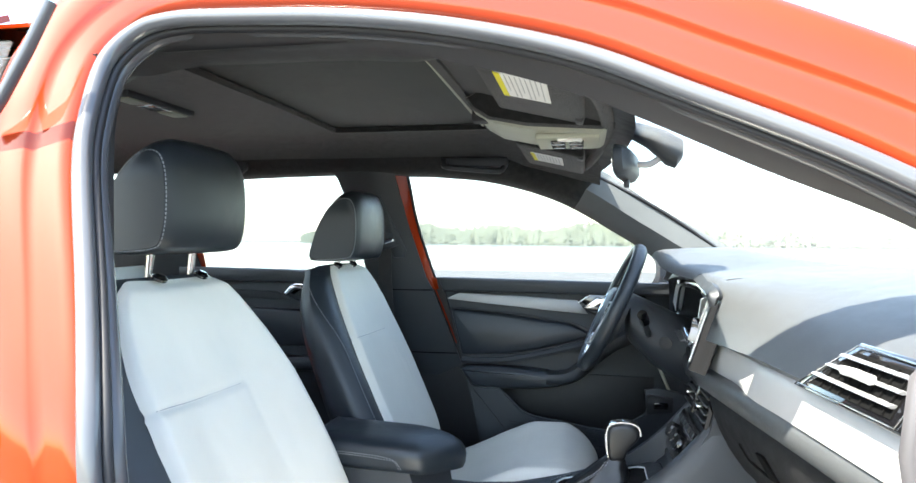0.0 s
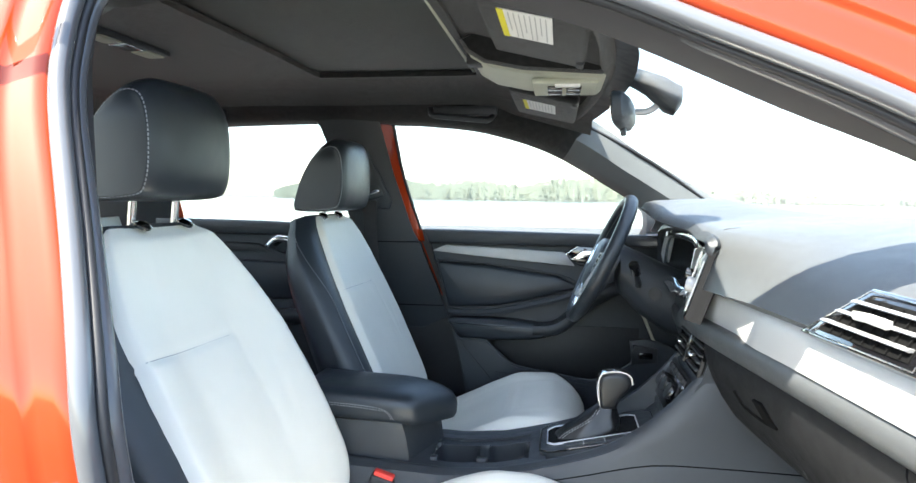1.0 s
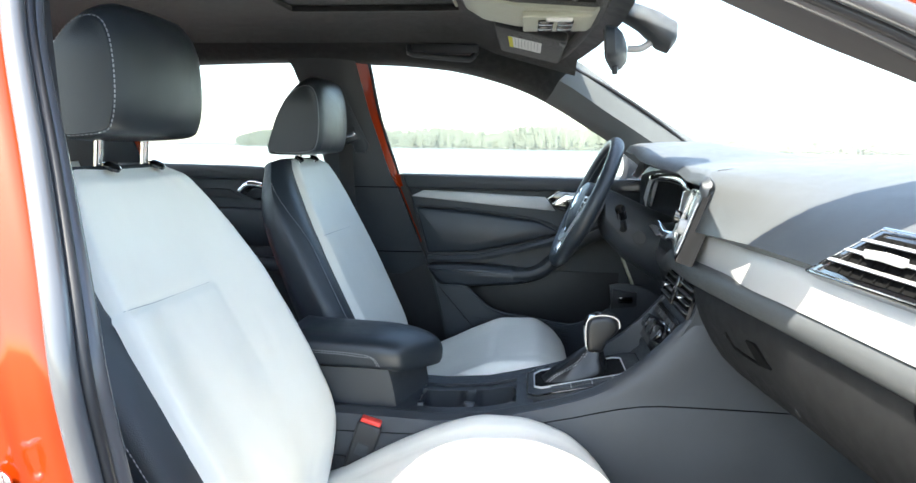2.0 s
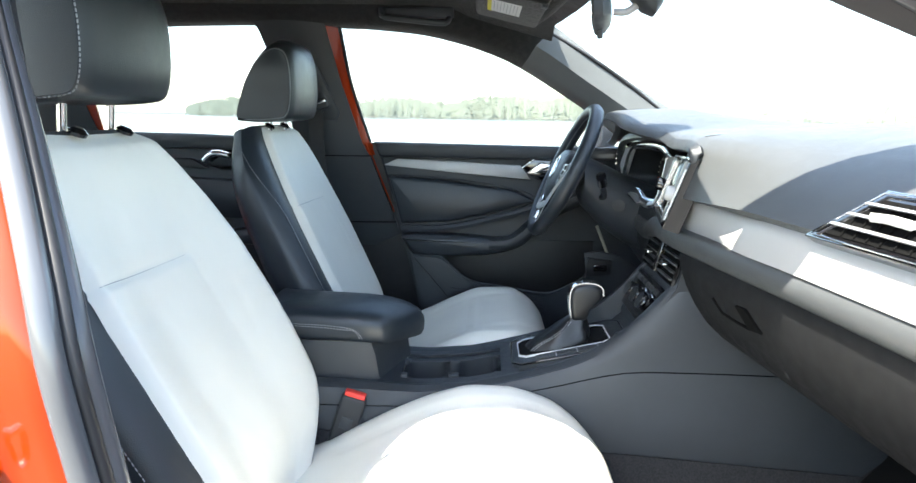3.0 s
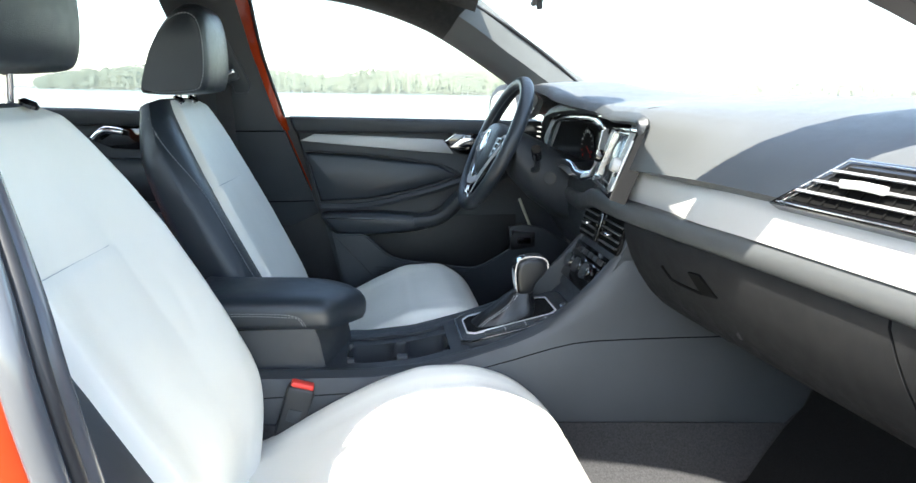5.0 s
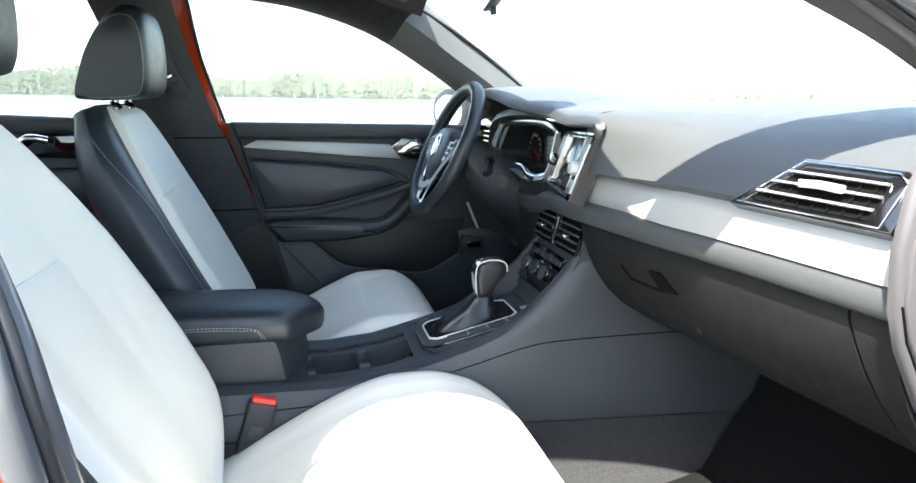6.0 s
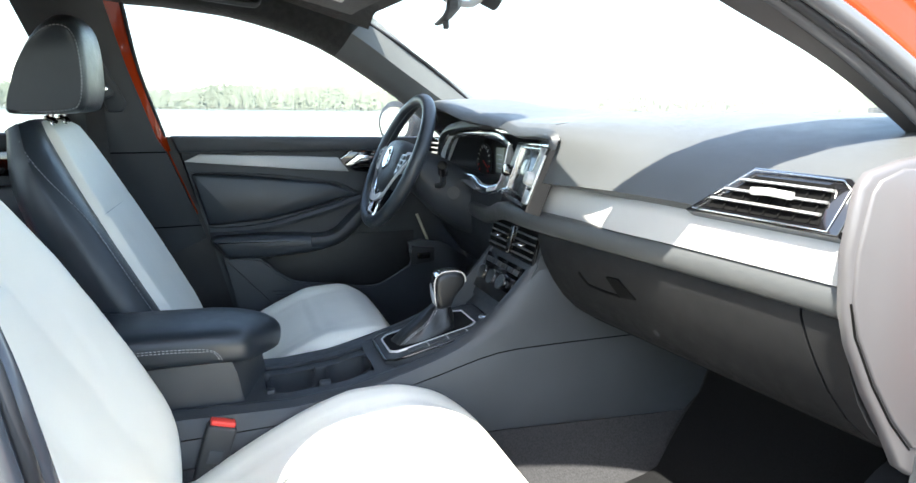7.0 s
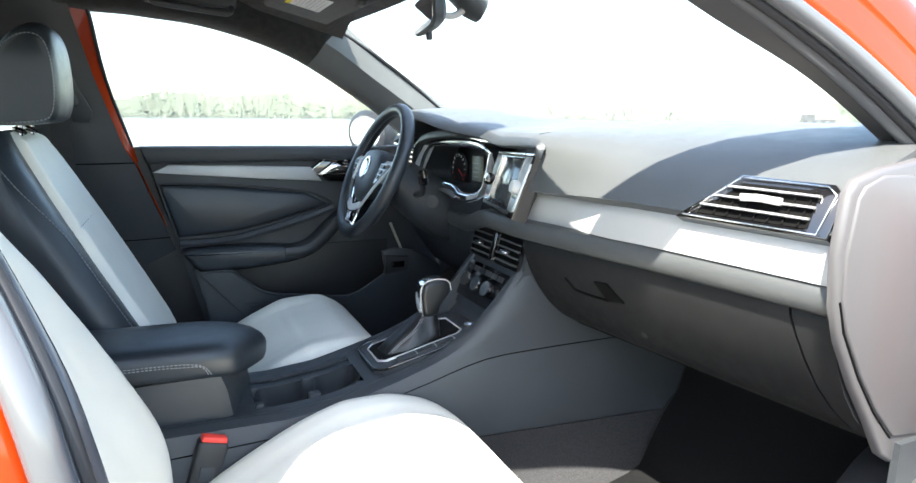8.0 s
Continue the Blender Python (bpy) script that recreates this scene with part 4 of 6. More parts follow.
def make_seat(cx, cy, label, widths, margins, shape, deep, back_at=(0, 0, 0), head_at=(0, 0, 0), cushion_at=(0, 0, 0)):
    seat = thing("front_seat", label, "car seat", (cx, cy, 0), group="front seats")
    back = part("backrest", back_shell(widths, margins), BLACK, seat, "black leatherette sides")
    part("back_face", sheet([[back_point(z, u, face_depth(z, u, deep) + 0.012 * ease(1.03, 1.055, z), widths) for u in US] for z in ZS], 0.012), WHITE, back, "white leatherette facing with seams", 50)
    for s in (-1, 1):
        line, pipe = [], []
        for z in [0.50 + 0.535 * k / 30 for k in range(31)]:
            prof = side_profile(z, widths, margins, s)
            k = 1.0 if cy < 0 else ease(0.84, 1.03, z)
            a, d = lerp(prof[2][0], prof[3][0] + 0.001, k), lerp(prof[2][1] - 0.001, prof[3][1], k)
            line.append(Vector((seat_x(z), s * a, z)) - NRM * (d + tuck(z)))
            pipe.append(back_point(z, s * 1.004, face_depth(z, 1.0, deep) + 0.006, widths))
        part("stitching", dashes(line, 0.005, 0.003, 0.0008), STITCH, back)
        part("piping", rod(pipe, 0.0022, 6), RUBBER, back, "thin black edge piping")
    part("cross_seam", rod([back_point(0.862 - 0.004 * u, u, face_depth(0.862 - 0.004 * u, u, deep) - 0.0001, widths) for u in [-0.93 + 1.23 * k / 24 for k in range(25)]], 0.0007, 5), SEAM, back)
    head = part("headrest", headrest(-0.125, 0.125), BLACK, seat, "black leatherette headrest")
    for s in (-1, 1):
        c = Vector((0.085, 0, 1.155))
        prof = smooth([(x, 0, z) for x, z in HR_PROFILE], 3, closed=True)
        e = 0.1225 / 0.125
        droop = 0.20 * ease(0.45, 1.05, e) ** 2
        line = [c + (p - c) * (head_scale(e) + 0.010) + Vector((0, s * 0.1225, -droop * max(0, p.z - c.z))) + Vector((0.012 * (1 - e * e) * max(0, (p.x - 0.08) / 0.07), 0, 0)) for p in prof[8:40]]
        part("seam", dashes(line, 0.0045, 0.0025, 0.0012), STITCH, head)
        part("seam_groove", rod([p - Vector((0, s * 0.0035, 0)) - (p - c) * 0.006 for p in line], 0.0016, 6), RUBBER, head)
        part("post", rod([(0.075, s * 0.06, 1.075), (0.066, s * 0.06, 0.985)], 0.0065, 10), CHROME, head, "chrome headrest post")
        part("post_sleeve", lathe([(0.008, -0.002), (0.013, -0.002), (0.014, 0.003), (0.011, 0.005), (0.008, 0.008)], 16, pose(0.072, s * 0.06, 1.050, 0, 25, 0)), PIANO, back)
    shell_rows = []
    front = shape[-1][0]
    for x in [0.20 + (front - 0.198) * k / 16 for k in range(17)]:
        w = cush_w(x, front) + 0.012
        zt = table(x, shape)
        shell_rows.append([(x, a * w, z) for a, z in [(-1, 0.40), (-1.03, 0.44), (-1.0, zt - 0.045), (-0.9, zt - 0.03), (0, zt - 0.045), (0.9, zt - 0.03), (1.0, zt - 0.045), (1.03, 0.44), (1, 0.40), (0, 0.40)]])
    cush = part("cushion", loft(shell_rows), BLACK, seat, "black leatherette cushion sides")
    xs = [0.22 + (front - 0.22) * k / 64 for k in range(65)]
    part("cushion_face", sheet([[(x, v * cush_w(x, front), cushion_z(x, v, shape)) for v in US[::2]] for x in xs], -0.014), WHITE, cush, "white leatherette seat facing", 50)
    part("seat_base", box(0.24, 0.74, -0.21, 0.21, 0.33, 0.41, 0.02), PLASTIC, seat)
    for s in (-1, 1):
        part("rail", box(0.22, 0.80, s * 0.19 - 0.02, s * 0.19 + 0.02, 0.31, 0.335, 0.005), HARD, seat)
    back.location, head.location, cush.location = back_at, head_at, cushion_at
    part("recliner_cover", prism([(x, -0.262, z) for x, z in [(0.16, 0.42), (0.20, 0.52), (0.30, 0.53), (0.42, 0.47), (0.62, 0.455), (0.64, 0.38), (0.2, 0.38)]], (0, -0.025, 0), 0.010), PLASTIC, seat)
    return seat


make_seat(0.0, 0.37, "driver's seat, white facing with black leatherette sides", (DRIVER_IN, SLIM_W), (0.066, 0.035), CUSH, 0.08)
make_seat(0.0, -0.365, "passenger seat, white facing with black leatherette sides", (WIDE_OUT, WIDE_IN), (0.055, 0.010), CUSH_P, 1.0, (-0.03, 0.01, 0), (-0.06, 0.025, 0.030), (0, 0.005, 0))

# rear bench, half hidden
bench = thing("rear_bench", "rear bench with pale facing and black sides", "rear seat")
part("backrest", sheet([[(-0.72 - 0.36 * (z - 0.55) - 0.03 * math.cos(y * 9), y, z) for y in [-0.62 + 0.05 * k for k in range(26)]] for z in (0.5, 0.6, 0.7, 0.8, 0.9, 0.96, 0.99)], -0.10), WHITE, bench)
part("cushion", box(-0.78, -0.28, -0.62, 0.65, 0.36, 0.54, 0.06, 4), BLACK, bench)
for y in (-0.36, 0.37):
    hr2 = part("headrest", moved(box(-0.05, 0.05, -0.13, 0.13, 0, 0.15, 0.035, 4), pose(-0.89, y, 0.97, 0, -12, 0)), BLACK, bench)

# ---- centre console ----
con = thing("centre_console", "black plastic centre console with cup holders", "console")
CTOP = [(0.30, 0.556), (0.40, 0.552), (0.50, 0.548), (0.60, 0.556), (0.70, 0.580), (0.80, 0.612), (0.85, 0.638), (0.896, 0.673), (0.94, 0.716), (0.969, 0.750), (0.995, 0.780)]
HW = 0.112


def ctop(x):
    pts = CTOP
    if x <= pts[0][0]:
        return pts[0][1]
    for (a, va), (b, vb) in zip(pts, pts[1:]):
        if x <= b:
            return lerp(va, vb, (x - a) / (b - a))
    return pts[-1][1]


def dish(x):
    """Depth by which the middle lies under the rims: nil at the cup holders, deep before the stack."""
    return 0.004 + 0.055 * ease(0.74, 0.92, x)


def seam_z(x):
    """Height of the joint between the console's upper and lower side panels."""
    return min(table(x, [(0.20, 0.513), (0.487, 0.516), (0.571, 0.524), (0.733, 0.559), (0.938, 0.603), (1.19, 0.606), (1.5, 0.606)]), ctop(x) - 0.018)


def out_by(x):
    return 0.014 * ease(0.9, 1.4, x)


XC = [0.20, 0.30, 0.40, 0.50, 0.60, 0.66, 0.72, 0.78, 0.82, 0.86, 0.90, 0.94, 0.97, 0.995]
upper, lower = [], []
for x in XC + [1.02, 1.06, 1.12, 1.2, 1.35, 1.5]:
    zt, zs, o = ctop(x), seam_z(x), out_by(x)
    row = [(-HW - 0.025 - o, zs + 0.0012), (-HW - 0.024 - o, zs + 0.004), (-HW - 0.021 - o, lerp(zs, zt, 0.45)), (-HW - 0.014 - o, lerp(zs, zt, 0.8)), (-HW - 0.004 - o, zt - 0.006)]
    row += [(-HW + 0.004, zt), (-HW + 0.014, zt - 0.001), (-HW + 0.022, zt - dish(x))] if x < 1.0 else [(-HW + 0.004 - o, zt + 0.04), (-HW + 0.004 - o, zt + 0.06), (-HW + 0.006 - o, zt + 0.08)]
    upper.append([(x, y, z) for y, z in row])
    lower.append([(x, -HW - dy - o, z) for dy, z in ((0.034, 0.28), (0.031, 0.42), (0.027, zs - 0.004), (0.0255, zs - 0.0012))])
part("side_panel", sheet(upper, -0.004), PLASTIC, con, "black upper side panel")
part("lower_side_panel", sheet(lower, -0.006), PLASTIC, con, "dark lower side panel")
part("joint", sheet([[(x, -HW - 0.018 - out_by(x), seam_z(x) + d) for d in (-0.012, 0.0, 0.010)] for x in XC + [1.1, 1.3, 1.5]], -0.002), VOID, con)
part("side_panel", sheet([[(x, -y, z) for x, y, z in r] for r in upper[:len(XC)]], 0.004), PLASTIC, con)
part("carpet_side", sheet([[(x, -HW - dy - 0.012 * ease(0.9, 1.4, x), z) for dy, z in ((0.15, 0.314), (0.10, 0.325), (0.06, 0.355), (0.046, 0.39), (0.039, 0.435 - 0.05 * (x - 0.92)))] for x in [0.3, 0.6, 0.92, 1.2, 1.45]], -0.005), CARPET, con)


def top_plate(x0, x1, y0, y1, n=6, dz=0.0):
    return sheet([[(lerp(x0, x1, k / n), y, ctop(lerp(x0, x1, k / n)) - dish(lerp(x0, x1, k / n)) + dz) for y in (y0, (y0 + y1) / 2, y1)] for k in range(n + 1)], -0.006)


YI = HW - 0.020
part("top_rear", top_plate(0.36, 0.455, -YI, YI), PLASTIC, con)
part("top_mid", top_plate(0.664, 0.70, -YI, YI), PLASTIC, con)
part("top_near", top_plate(0.455, 0.664, -YI, -0.066), PLASTIC, con)
part("top_far", top_plate(0.455, 0.664, 0.026, 0.040), PLASTIC, con)
part("top_edge", top_plate(0.455, 0.664, 0.070, YI), PLASTIC, con)
part("slot_floor", top_plate(0.455, 0.664, 0.038, 0.072, 4, -0.007), PLASTIC, con)
part("front_tray", top_plate(0.90, 0.975, -YI, YI), PLASTIC, con)
# cup holder walls: two rounded wells joined by a throat
well = smooth([(x, y, 0) for x, y in [(0.458, -0.030), (0.470, -0.060), (0.50, -0.066), (0.54, -0.062), (0.555, -0.048), (0.575, -0.048), (0.59, -0.064), (0.63, -0.066), (0.658, -0.050), (0.664, -0.02), (0.656, 0.015), (0.63, 0.026), (0.59, 0.024), (0.575, 0.008), (0.555, 0.008), (0.54, 0.022), (0.50, 0.026), (0.468, 0.016)]], 3, closed=True)
cup = part("cup_holder", loft([[Vector((p.x, p.y, ctop(p.x) - 0.003)) for p in well], [Vector((p.x, p.y, 0.49)) for p in well]], caps=False), PLASTIC, con, "double cup holder well")
part("well_floor", prism([(p.x, p.y, 0.487) for p in well], (0, 0, 0.006)), RUBBER, cup)
for x in (0.475, 0.582):
    part("grip_tab", moved(box(-0.006, 0.006, -0.004, 0.012, -0.012, 0.012, 0.003), pose(x, -0.055, 0.525, 20, 0, 15)), HARD, cup)
for well_corner in (box(0.455, 0.47, -0.066, -0.05, 0.5, 0.553, 0.002), box(0.650, 0.664, -0.066, -0.055, 0.5, 0.563, 0.002), box(0.650, 0.664, 0.018, 0.026, 0.5, 0.563, 0.002), box(0.455, 0.466, 0.014, 0.026, 0.5, 0.553, 0.002), box(0.555, 0.577, 0.010, 0.026, 0.5, 0.556, 0.002), box(0.555, 0.577, -0.066, -0.050, 0.5, 0.556, 0.002)):
    part("well_corner", well_corner, PLASTIC, cup)

# armrest box and lid
boxp = thing("armrest_box", "black padded armrest lid with pale stitching", "armrest")
part("box", loft([[(0.20, -0.082, z), (0.388 + 0.032 * k, -0.086, z), (0.405 + 0.032 * k, -0.080, z), (0.452 + 0.03 * k, 0.070, z), (0.437 + 0.03 * k, 0.082, z), (0.20, 0.082, z)] for k, z in ((-0.3, 0.629), (0, 0.60), (0.3, 0.545))]), PLASTIC, boxp, "black plastic storage box")


def lid_ring(z, g):
    base = [(0.16, -0.080), (0.175, -0.0865), (0.26, -0.088), (0.35, -0.088), (0.400, -0.082), (0.432, -0.062), (0.482, 0.03), (0.486, 0.062), (0.465, 0.085), (0.40, 0.090), (0.26, 0.090), (0.175, 0.0885), (0.16, 0.082)]
    P = smooth([(x, y, 0) for x, y in base], 4, closed=True)
    c = Vector((0.31, 0, 0))
    out = []
    for p in P:
        x = c.x + (p.x - c.x) * (1 + g / 0.15)
        out.append(Vector((x, c.y + (p.y - c.y) * (1 + g / 0.085), z - 0.03 * (x - 0.24) - 0.17 * ease(0.34, 0.52, x) * (x - 0.34))))
    return out


lid = part("lid", loft([lid_ring(0.631, -0.006), lid_ring(0.634, 0.000), lid_ring(0.646, 0.004), lid_ring(0.664, 0.005), lid_ring(0.674, 0.0035), lid_ring(0.682, -0.001), lid_ring(0.688, -0.010), lid_ring(0.692, -0.025), lid_ring(0.694, -0.045), lid_ring(0.6945, -0.06)]), BLACK, boxp, "black leatherette padded lid")
for dx in (0.0, 0.0045):
    part("stitching", dashes(smooth([(0.18, -0.0937, 0.6680 - dx), (0.26, -0.0940, 0.6660 - dx), (0.30, -0.0940, 0.6645 - dx), (0.345 - dx, -0.0940, 0.661 - dx), (0.370 - dx, -0.0934, 0.653), (0.382 - dx, -0.0915, 0.634)], 6), 0.004, 0.0025, 0.0008), STITCH, lid)
part("latch_notch", box(0.442, 0.458, -0.012, 0.024, 0.618, 0.634, 0.003), RUBBER, boxp)

# gear selector
gear = thing("gear_selector", "automatic gear lever with leather boot", "gear lever")
SH = [(0.688, -0.058), (0.705, -0.076), (0.80, -0.080), (0.905, -0.080), (0.925, -0.06), (0.925, 0.06), (0.905, 0.080), (0.80, 0.080), (0.705, 0.076), (0.688, 0.058)]


def on_shift(x, dz=0.0):
    return 0.580 + (x - 0.69) * 0.24 + dz


part("panel", loft([[Vector((x, y, on_shift(x, -0.02))) for x, y in SH], [Vector((x, y, on_shift(x, 0.002))) for x, y in SH], [Vector((0.805 + (x - 0.805) * 0.96, y * 0.95, on_shift(x, 0.006))) for x, y in SH]]), PLASTIC, gear, "black button panel")
FR = [(0.702, -0.036), (0.716, -0.051), (0.872, -0.054), (0.888, -0.042), (0.888, 0.042), (0.872, 0.054), (0.716, 0.051), (0.702, 0.036)]
part("panel_rim", sweep([Vector((x, y, on_shift(x, 0.003))) for x, y in SH], circle(0.0028, 8), [Vector((x - 0.805, y, 0)) for x, y in SH], loop=True), PIANO, gear, "gloss black panel rim")
part("chrome_frame", sweep([Vector((x, y, on_shift(x, 0.007))) for x, y in FR], [(-0.0011, -0.003), (0.0011, -0.003), (0.0011, 0.0015), (-0.0011, 0.0015)], [Vector((x - 0.808, y, 0)) for x, y in FR], loop=True), SATIN, gear, "satin silver frame")
part("frame_well", prism([(x, y, on_shift(x, 0.001)) for x, y in FR], (0, 0, 0.006)), FELT, gear)
boot_rings = []
for t, hx, hy, cx, z in ((0, 0.066, 0.040, 0.786, 0.600), (0.12, 0.066, 0.040, 0.787, 0.611), (0.26, 0.056, 0.035, 0.796, 0.626), (0.42, 0.042, 0.029, 0.806, 0.640), (0.6, 0.032, 0.025, 0.814, 0.652), (0.8, 0.025, 0.020, 0.821, 0.662), (1, 0.019, 0.017, 0.824, 0.670)):
    ring = []
    for k in range(36):
        a = 2 * math.pi * k / 36
        f = 1 + 0.085 * math.sin(7 * a + 5 * t) * (1 - abs(2 * t - 1) * 0.6) + 0.03 * math.sin(3 * a - 9 * t)
        sx = math.copysign(abs(math.cos(a)) ** 0.7, math.cos(a))
        sy = math.copysign(abs(math.sin(a)) ** 0.7, math.sin(a))
        ring.append(Vector((cx + hx * f * sx, hy * f * sy, z + 0.24 * (hx * f * sx) * (1 - t))))
    boot_rings.append(ring)
boot = part("boot", loft(boot_rings), LEATHER, gear, "black leather gaiter")
for dy in (0.0, 0.006):
    part("stitching", dashes(smooth([(0.727 + dy, -0.034, 0.602), (0.742 + dy, -0.038, 0.617), (0.768 + dy, -0.033, 0.632), (0.792 + dy, -0.025, 0.648), (0.806 + dy, -0.019, 0.668)], 6), 0.004, 0.0025, 0.0008), STITCH, boot)
KS = smooth([(x, 0, z) for x, z in [(0.820, 0.682), (0.8155, 0.705), (0.815, 0.732), (0.822, 0.747), (0.842, 0.753), (0.868, 0.752), (0.882, 0.744), (0.885, 0.730), (0.876, 0.717), (0.860, 0.702), (0.852, 0.683), (0.836, 0.680)]], 3, closed=True)
KS = [Vector((0.806 + (p.x - 0.815) * 0.97, 0, 0.664 + (p.z - 0.680) * 1.10)) for p in KS]
kc = Vector((0.838, 0, 0.706))
knob = part("knob", loft([[kc + (p - kc) * s + Vector((0, y, 0)) for p in KS] for y, s in ((-0.024, 0.70), (-0.0225, 0.86), (-0.018, 0.96), (-0.010, 1.0), (0.010, 1.0), (0.018, 0.96), (0.0225, 0.86), (0.024, 0.70))]), LEATHER, gear, "black leather knob")
part("collar", lathe([(0.014, -0.006), (0.0185, -0.006), (0.0195, 0.005), (0.014, 0.006)], 20, pose(0.826, 0, 0.668)), CHROME, knob)
band = smooth([(0.8195, -0.002, 0.686), (0.8148, -0.002, 0.706), (0.8143, -0.002, 0.732), (0.8215, -0.002, 0.7475), (0.842, -0.002, 0.7537), (0.868, -0.002, 0.7527), (0.8828, -0.002, 0.7445), (0.886, -0.002, 0.730)], 5)
band = [Vector((0.806 + (p.x - 0.815) * 0.97, p.y, 0.664 + (p.z - 0.680) * 1.10)) for p in band]
part("chrome_strap", sweep(band, [(-0.0015, -0.015), (0.0012, -0.015), (0.0022, -0.010), (0.0022, 0.010), (0.0012, 0.015), (-0.0015, 0.015)], [Vector((p.x - 0.838, 0, p.z - 0.70)) for p in band]), CHROME, knob)
for k in range(4):
    part("button", loft([[Vector((x, y, on_shift(x, h))) for x, y in [(0.735 + 0.042 * k, -0.072), (0.774 + 0.042 * k, -0.072), (0.774 + 0.042 * k, -0.055), (0.735 + 0.042 * k, -0.055)]] for h in (0.004, 0.009)]), PLASTIC, gear)
    part("divider", box(0.7745 + 0.042 * k, 0.7765 + 0.042 * k, -0.073, -0.055, on_shift(0.775 + 0.042 * k, 0.006), on_shift(0.775 + 0.042 * k, 0.0105), 0.0003, 1), STITCH, gear)
for k in range(2):
    part("button", loft([[Vector((x, y, on_shift(x, h))) for x, y in [(0.735 + 0.042 * k, 0.056), (0.774 + 0.042 * k, 0.056), (0.774 + 0.042 * k, 0.073), (0.735 + 0.042 * k, 0.073)]] for h in (0.004, 0.009)]), PLASTIC, gear)
    part("divider", box(0.7745 + 0.042 * k, 0.7765 + 0.042 * k, 0.056, 0.073, on_shift(0.775 + 0.042 * k, 0.006), on_shift(0.775 + 0.042 * k, 0.0098), 0.0003, 1), STITCH, gear)
part("start_button", lathe([(0.0, 0.0), (0.013, 0.0), (0.013, 0.006), (0.010, 0.008), (0.0, 0.008)], 20, pose(0.912, -0.035, on_shift(0.912, 0.006), 0, -9, 0)), CHROME, gear)

# belt buckle
bk = thing("belt_buckle", "grey belt buckle with red release button", "belt buckle")
bm_ = pose(0.348, -0.143, 0.4535, 0, 18, 4)
part("housing", moved(box(-0.025, 0.025, -0.014, 0.014, -0.02, 0.088, 0.006, 3), bm_), HARD, bk, "grey plastic buckle housing")
part("release_button", moved(box(-0.021, 0.021, -0.010, 0.010, 0.084, 0.096, 0.003), bm_), RED, bk, "red release button")
part("label", moved(box(-0.012, 0.012, -0.0155, -0.013, 0.02, 0.045, 0.0008), bm_), PLASTIC, bk)
part("stalk", moved(box(-0.014, 0.014, -0.005, 0.005, -0.14, -0.015, 0.003), bm_), RUBBER, bk)

# ---- dashboard ----
dash = thing("dashboard", "grey dashboard with silver trim and gloss vents", "dashboard")


def xf(y):
    return 0.985 + 0.1217 * max(-y - 0.09, 0.0) if y < 0.2 else 0.985 + 0.10 * (y - 0.2)


PADP = [(0.0, 0.940), (0.012, 0.955), (0.028, 0.975), (0.050, 1.000), (0.080, 1.020), (0.12, 1.036), (0.20, 1.052), (0.30, 1.061), (0.40, 1.060), (0.50, 1.045)]
ys_p = [-0.745 + 0.62 * k / 20 for k in range(21)]
pad_rows = []
for y in ys_p:
    e = ease(-0.66, -0.745, y)
    row = []
    for dx, z in PADP:
        g = lerp(0.30, 1.0, ease(-0.13, -0.42, y))
        x = xf(y) + (dx * g if dx < 0.09 else dx)
        z = z + 0.012 * (1 - g) / 0.7 * ease(0.02, 0.05, dx) * (1 - ease(0.12, 0.2, dx))
        row.append((x, y, z - 0.03 * e * ease(0.10, 0.4, dx) - 0.002 * e))
    pad_rows.append(row)
part("pad", sheet(pad_rows, -0.02), PAD, dash, "grey grained soft pad")
pad2 = []
for y in [-0.128 + 0.868 * k / 28 for k in range(29)]:
    hood = 0.045 * ease(0.04, 0.42, y) * (1 - ease(0.52, 0.68, y))
    x0 = 1.02 - 0.065 * ease(0.05, 0.25, y) * (1 - ease(0.46, 0.62, y))
    row = []
    for dx, z in [(0.0, 1.030), (0.004, 1.038), (0.02, 1.042), (0.08, 1.046), (0.18, 1.055), (0.28, 1.061), (0.38, 1.060), (0.50, 1.045)]:
        row.append((x0 + dx, y, z + hood * (1 - ease(0.12, 0.40, dx)) - 0.03 * ease(0.60, 0.74, y) - 0.007 * (1 - ease(-0.12, 0.02, y)) * ease(0.0, 0.05, dx) * (1 - ease(0.2, 0.3, dx))))
    pad2.append(row)
part("hooded_pad", sheet(pad2, -0.018), PAD, dash, "grey grained pad with cluster hood")
# silver strip
st = []
for k in range(17):
    t = k / 16
    yb, yt = lerp(-0.088, -0.7445, t), lerp(-0.130, -0.7445, t)
    rx = 0.020 * (1 - ease(-0.26, -0.40, yt))
    st.append([(xf(yb) + 0.012 + rx, yb, 0.878 + 0.011 * ease(0, 0.6, t) - 0.001), (xf(yb) - 0.004 + rx, yb, 0.880 + 0.010 * ease(0, 0.6, t)), (xf(yt) - 0.002 + rx, yt, 0.925), (xf(yt) + 0.004 + rx, yt, 0.936), (xf(yt) + 0.016 + rx, yt, 0.941)])
part("trim_strip", sheet(st, 0.008), SILVER, dash, "wide satin silver trim strip")
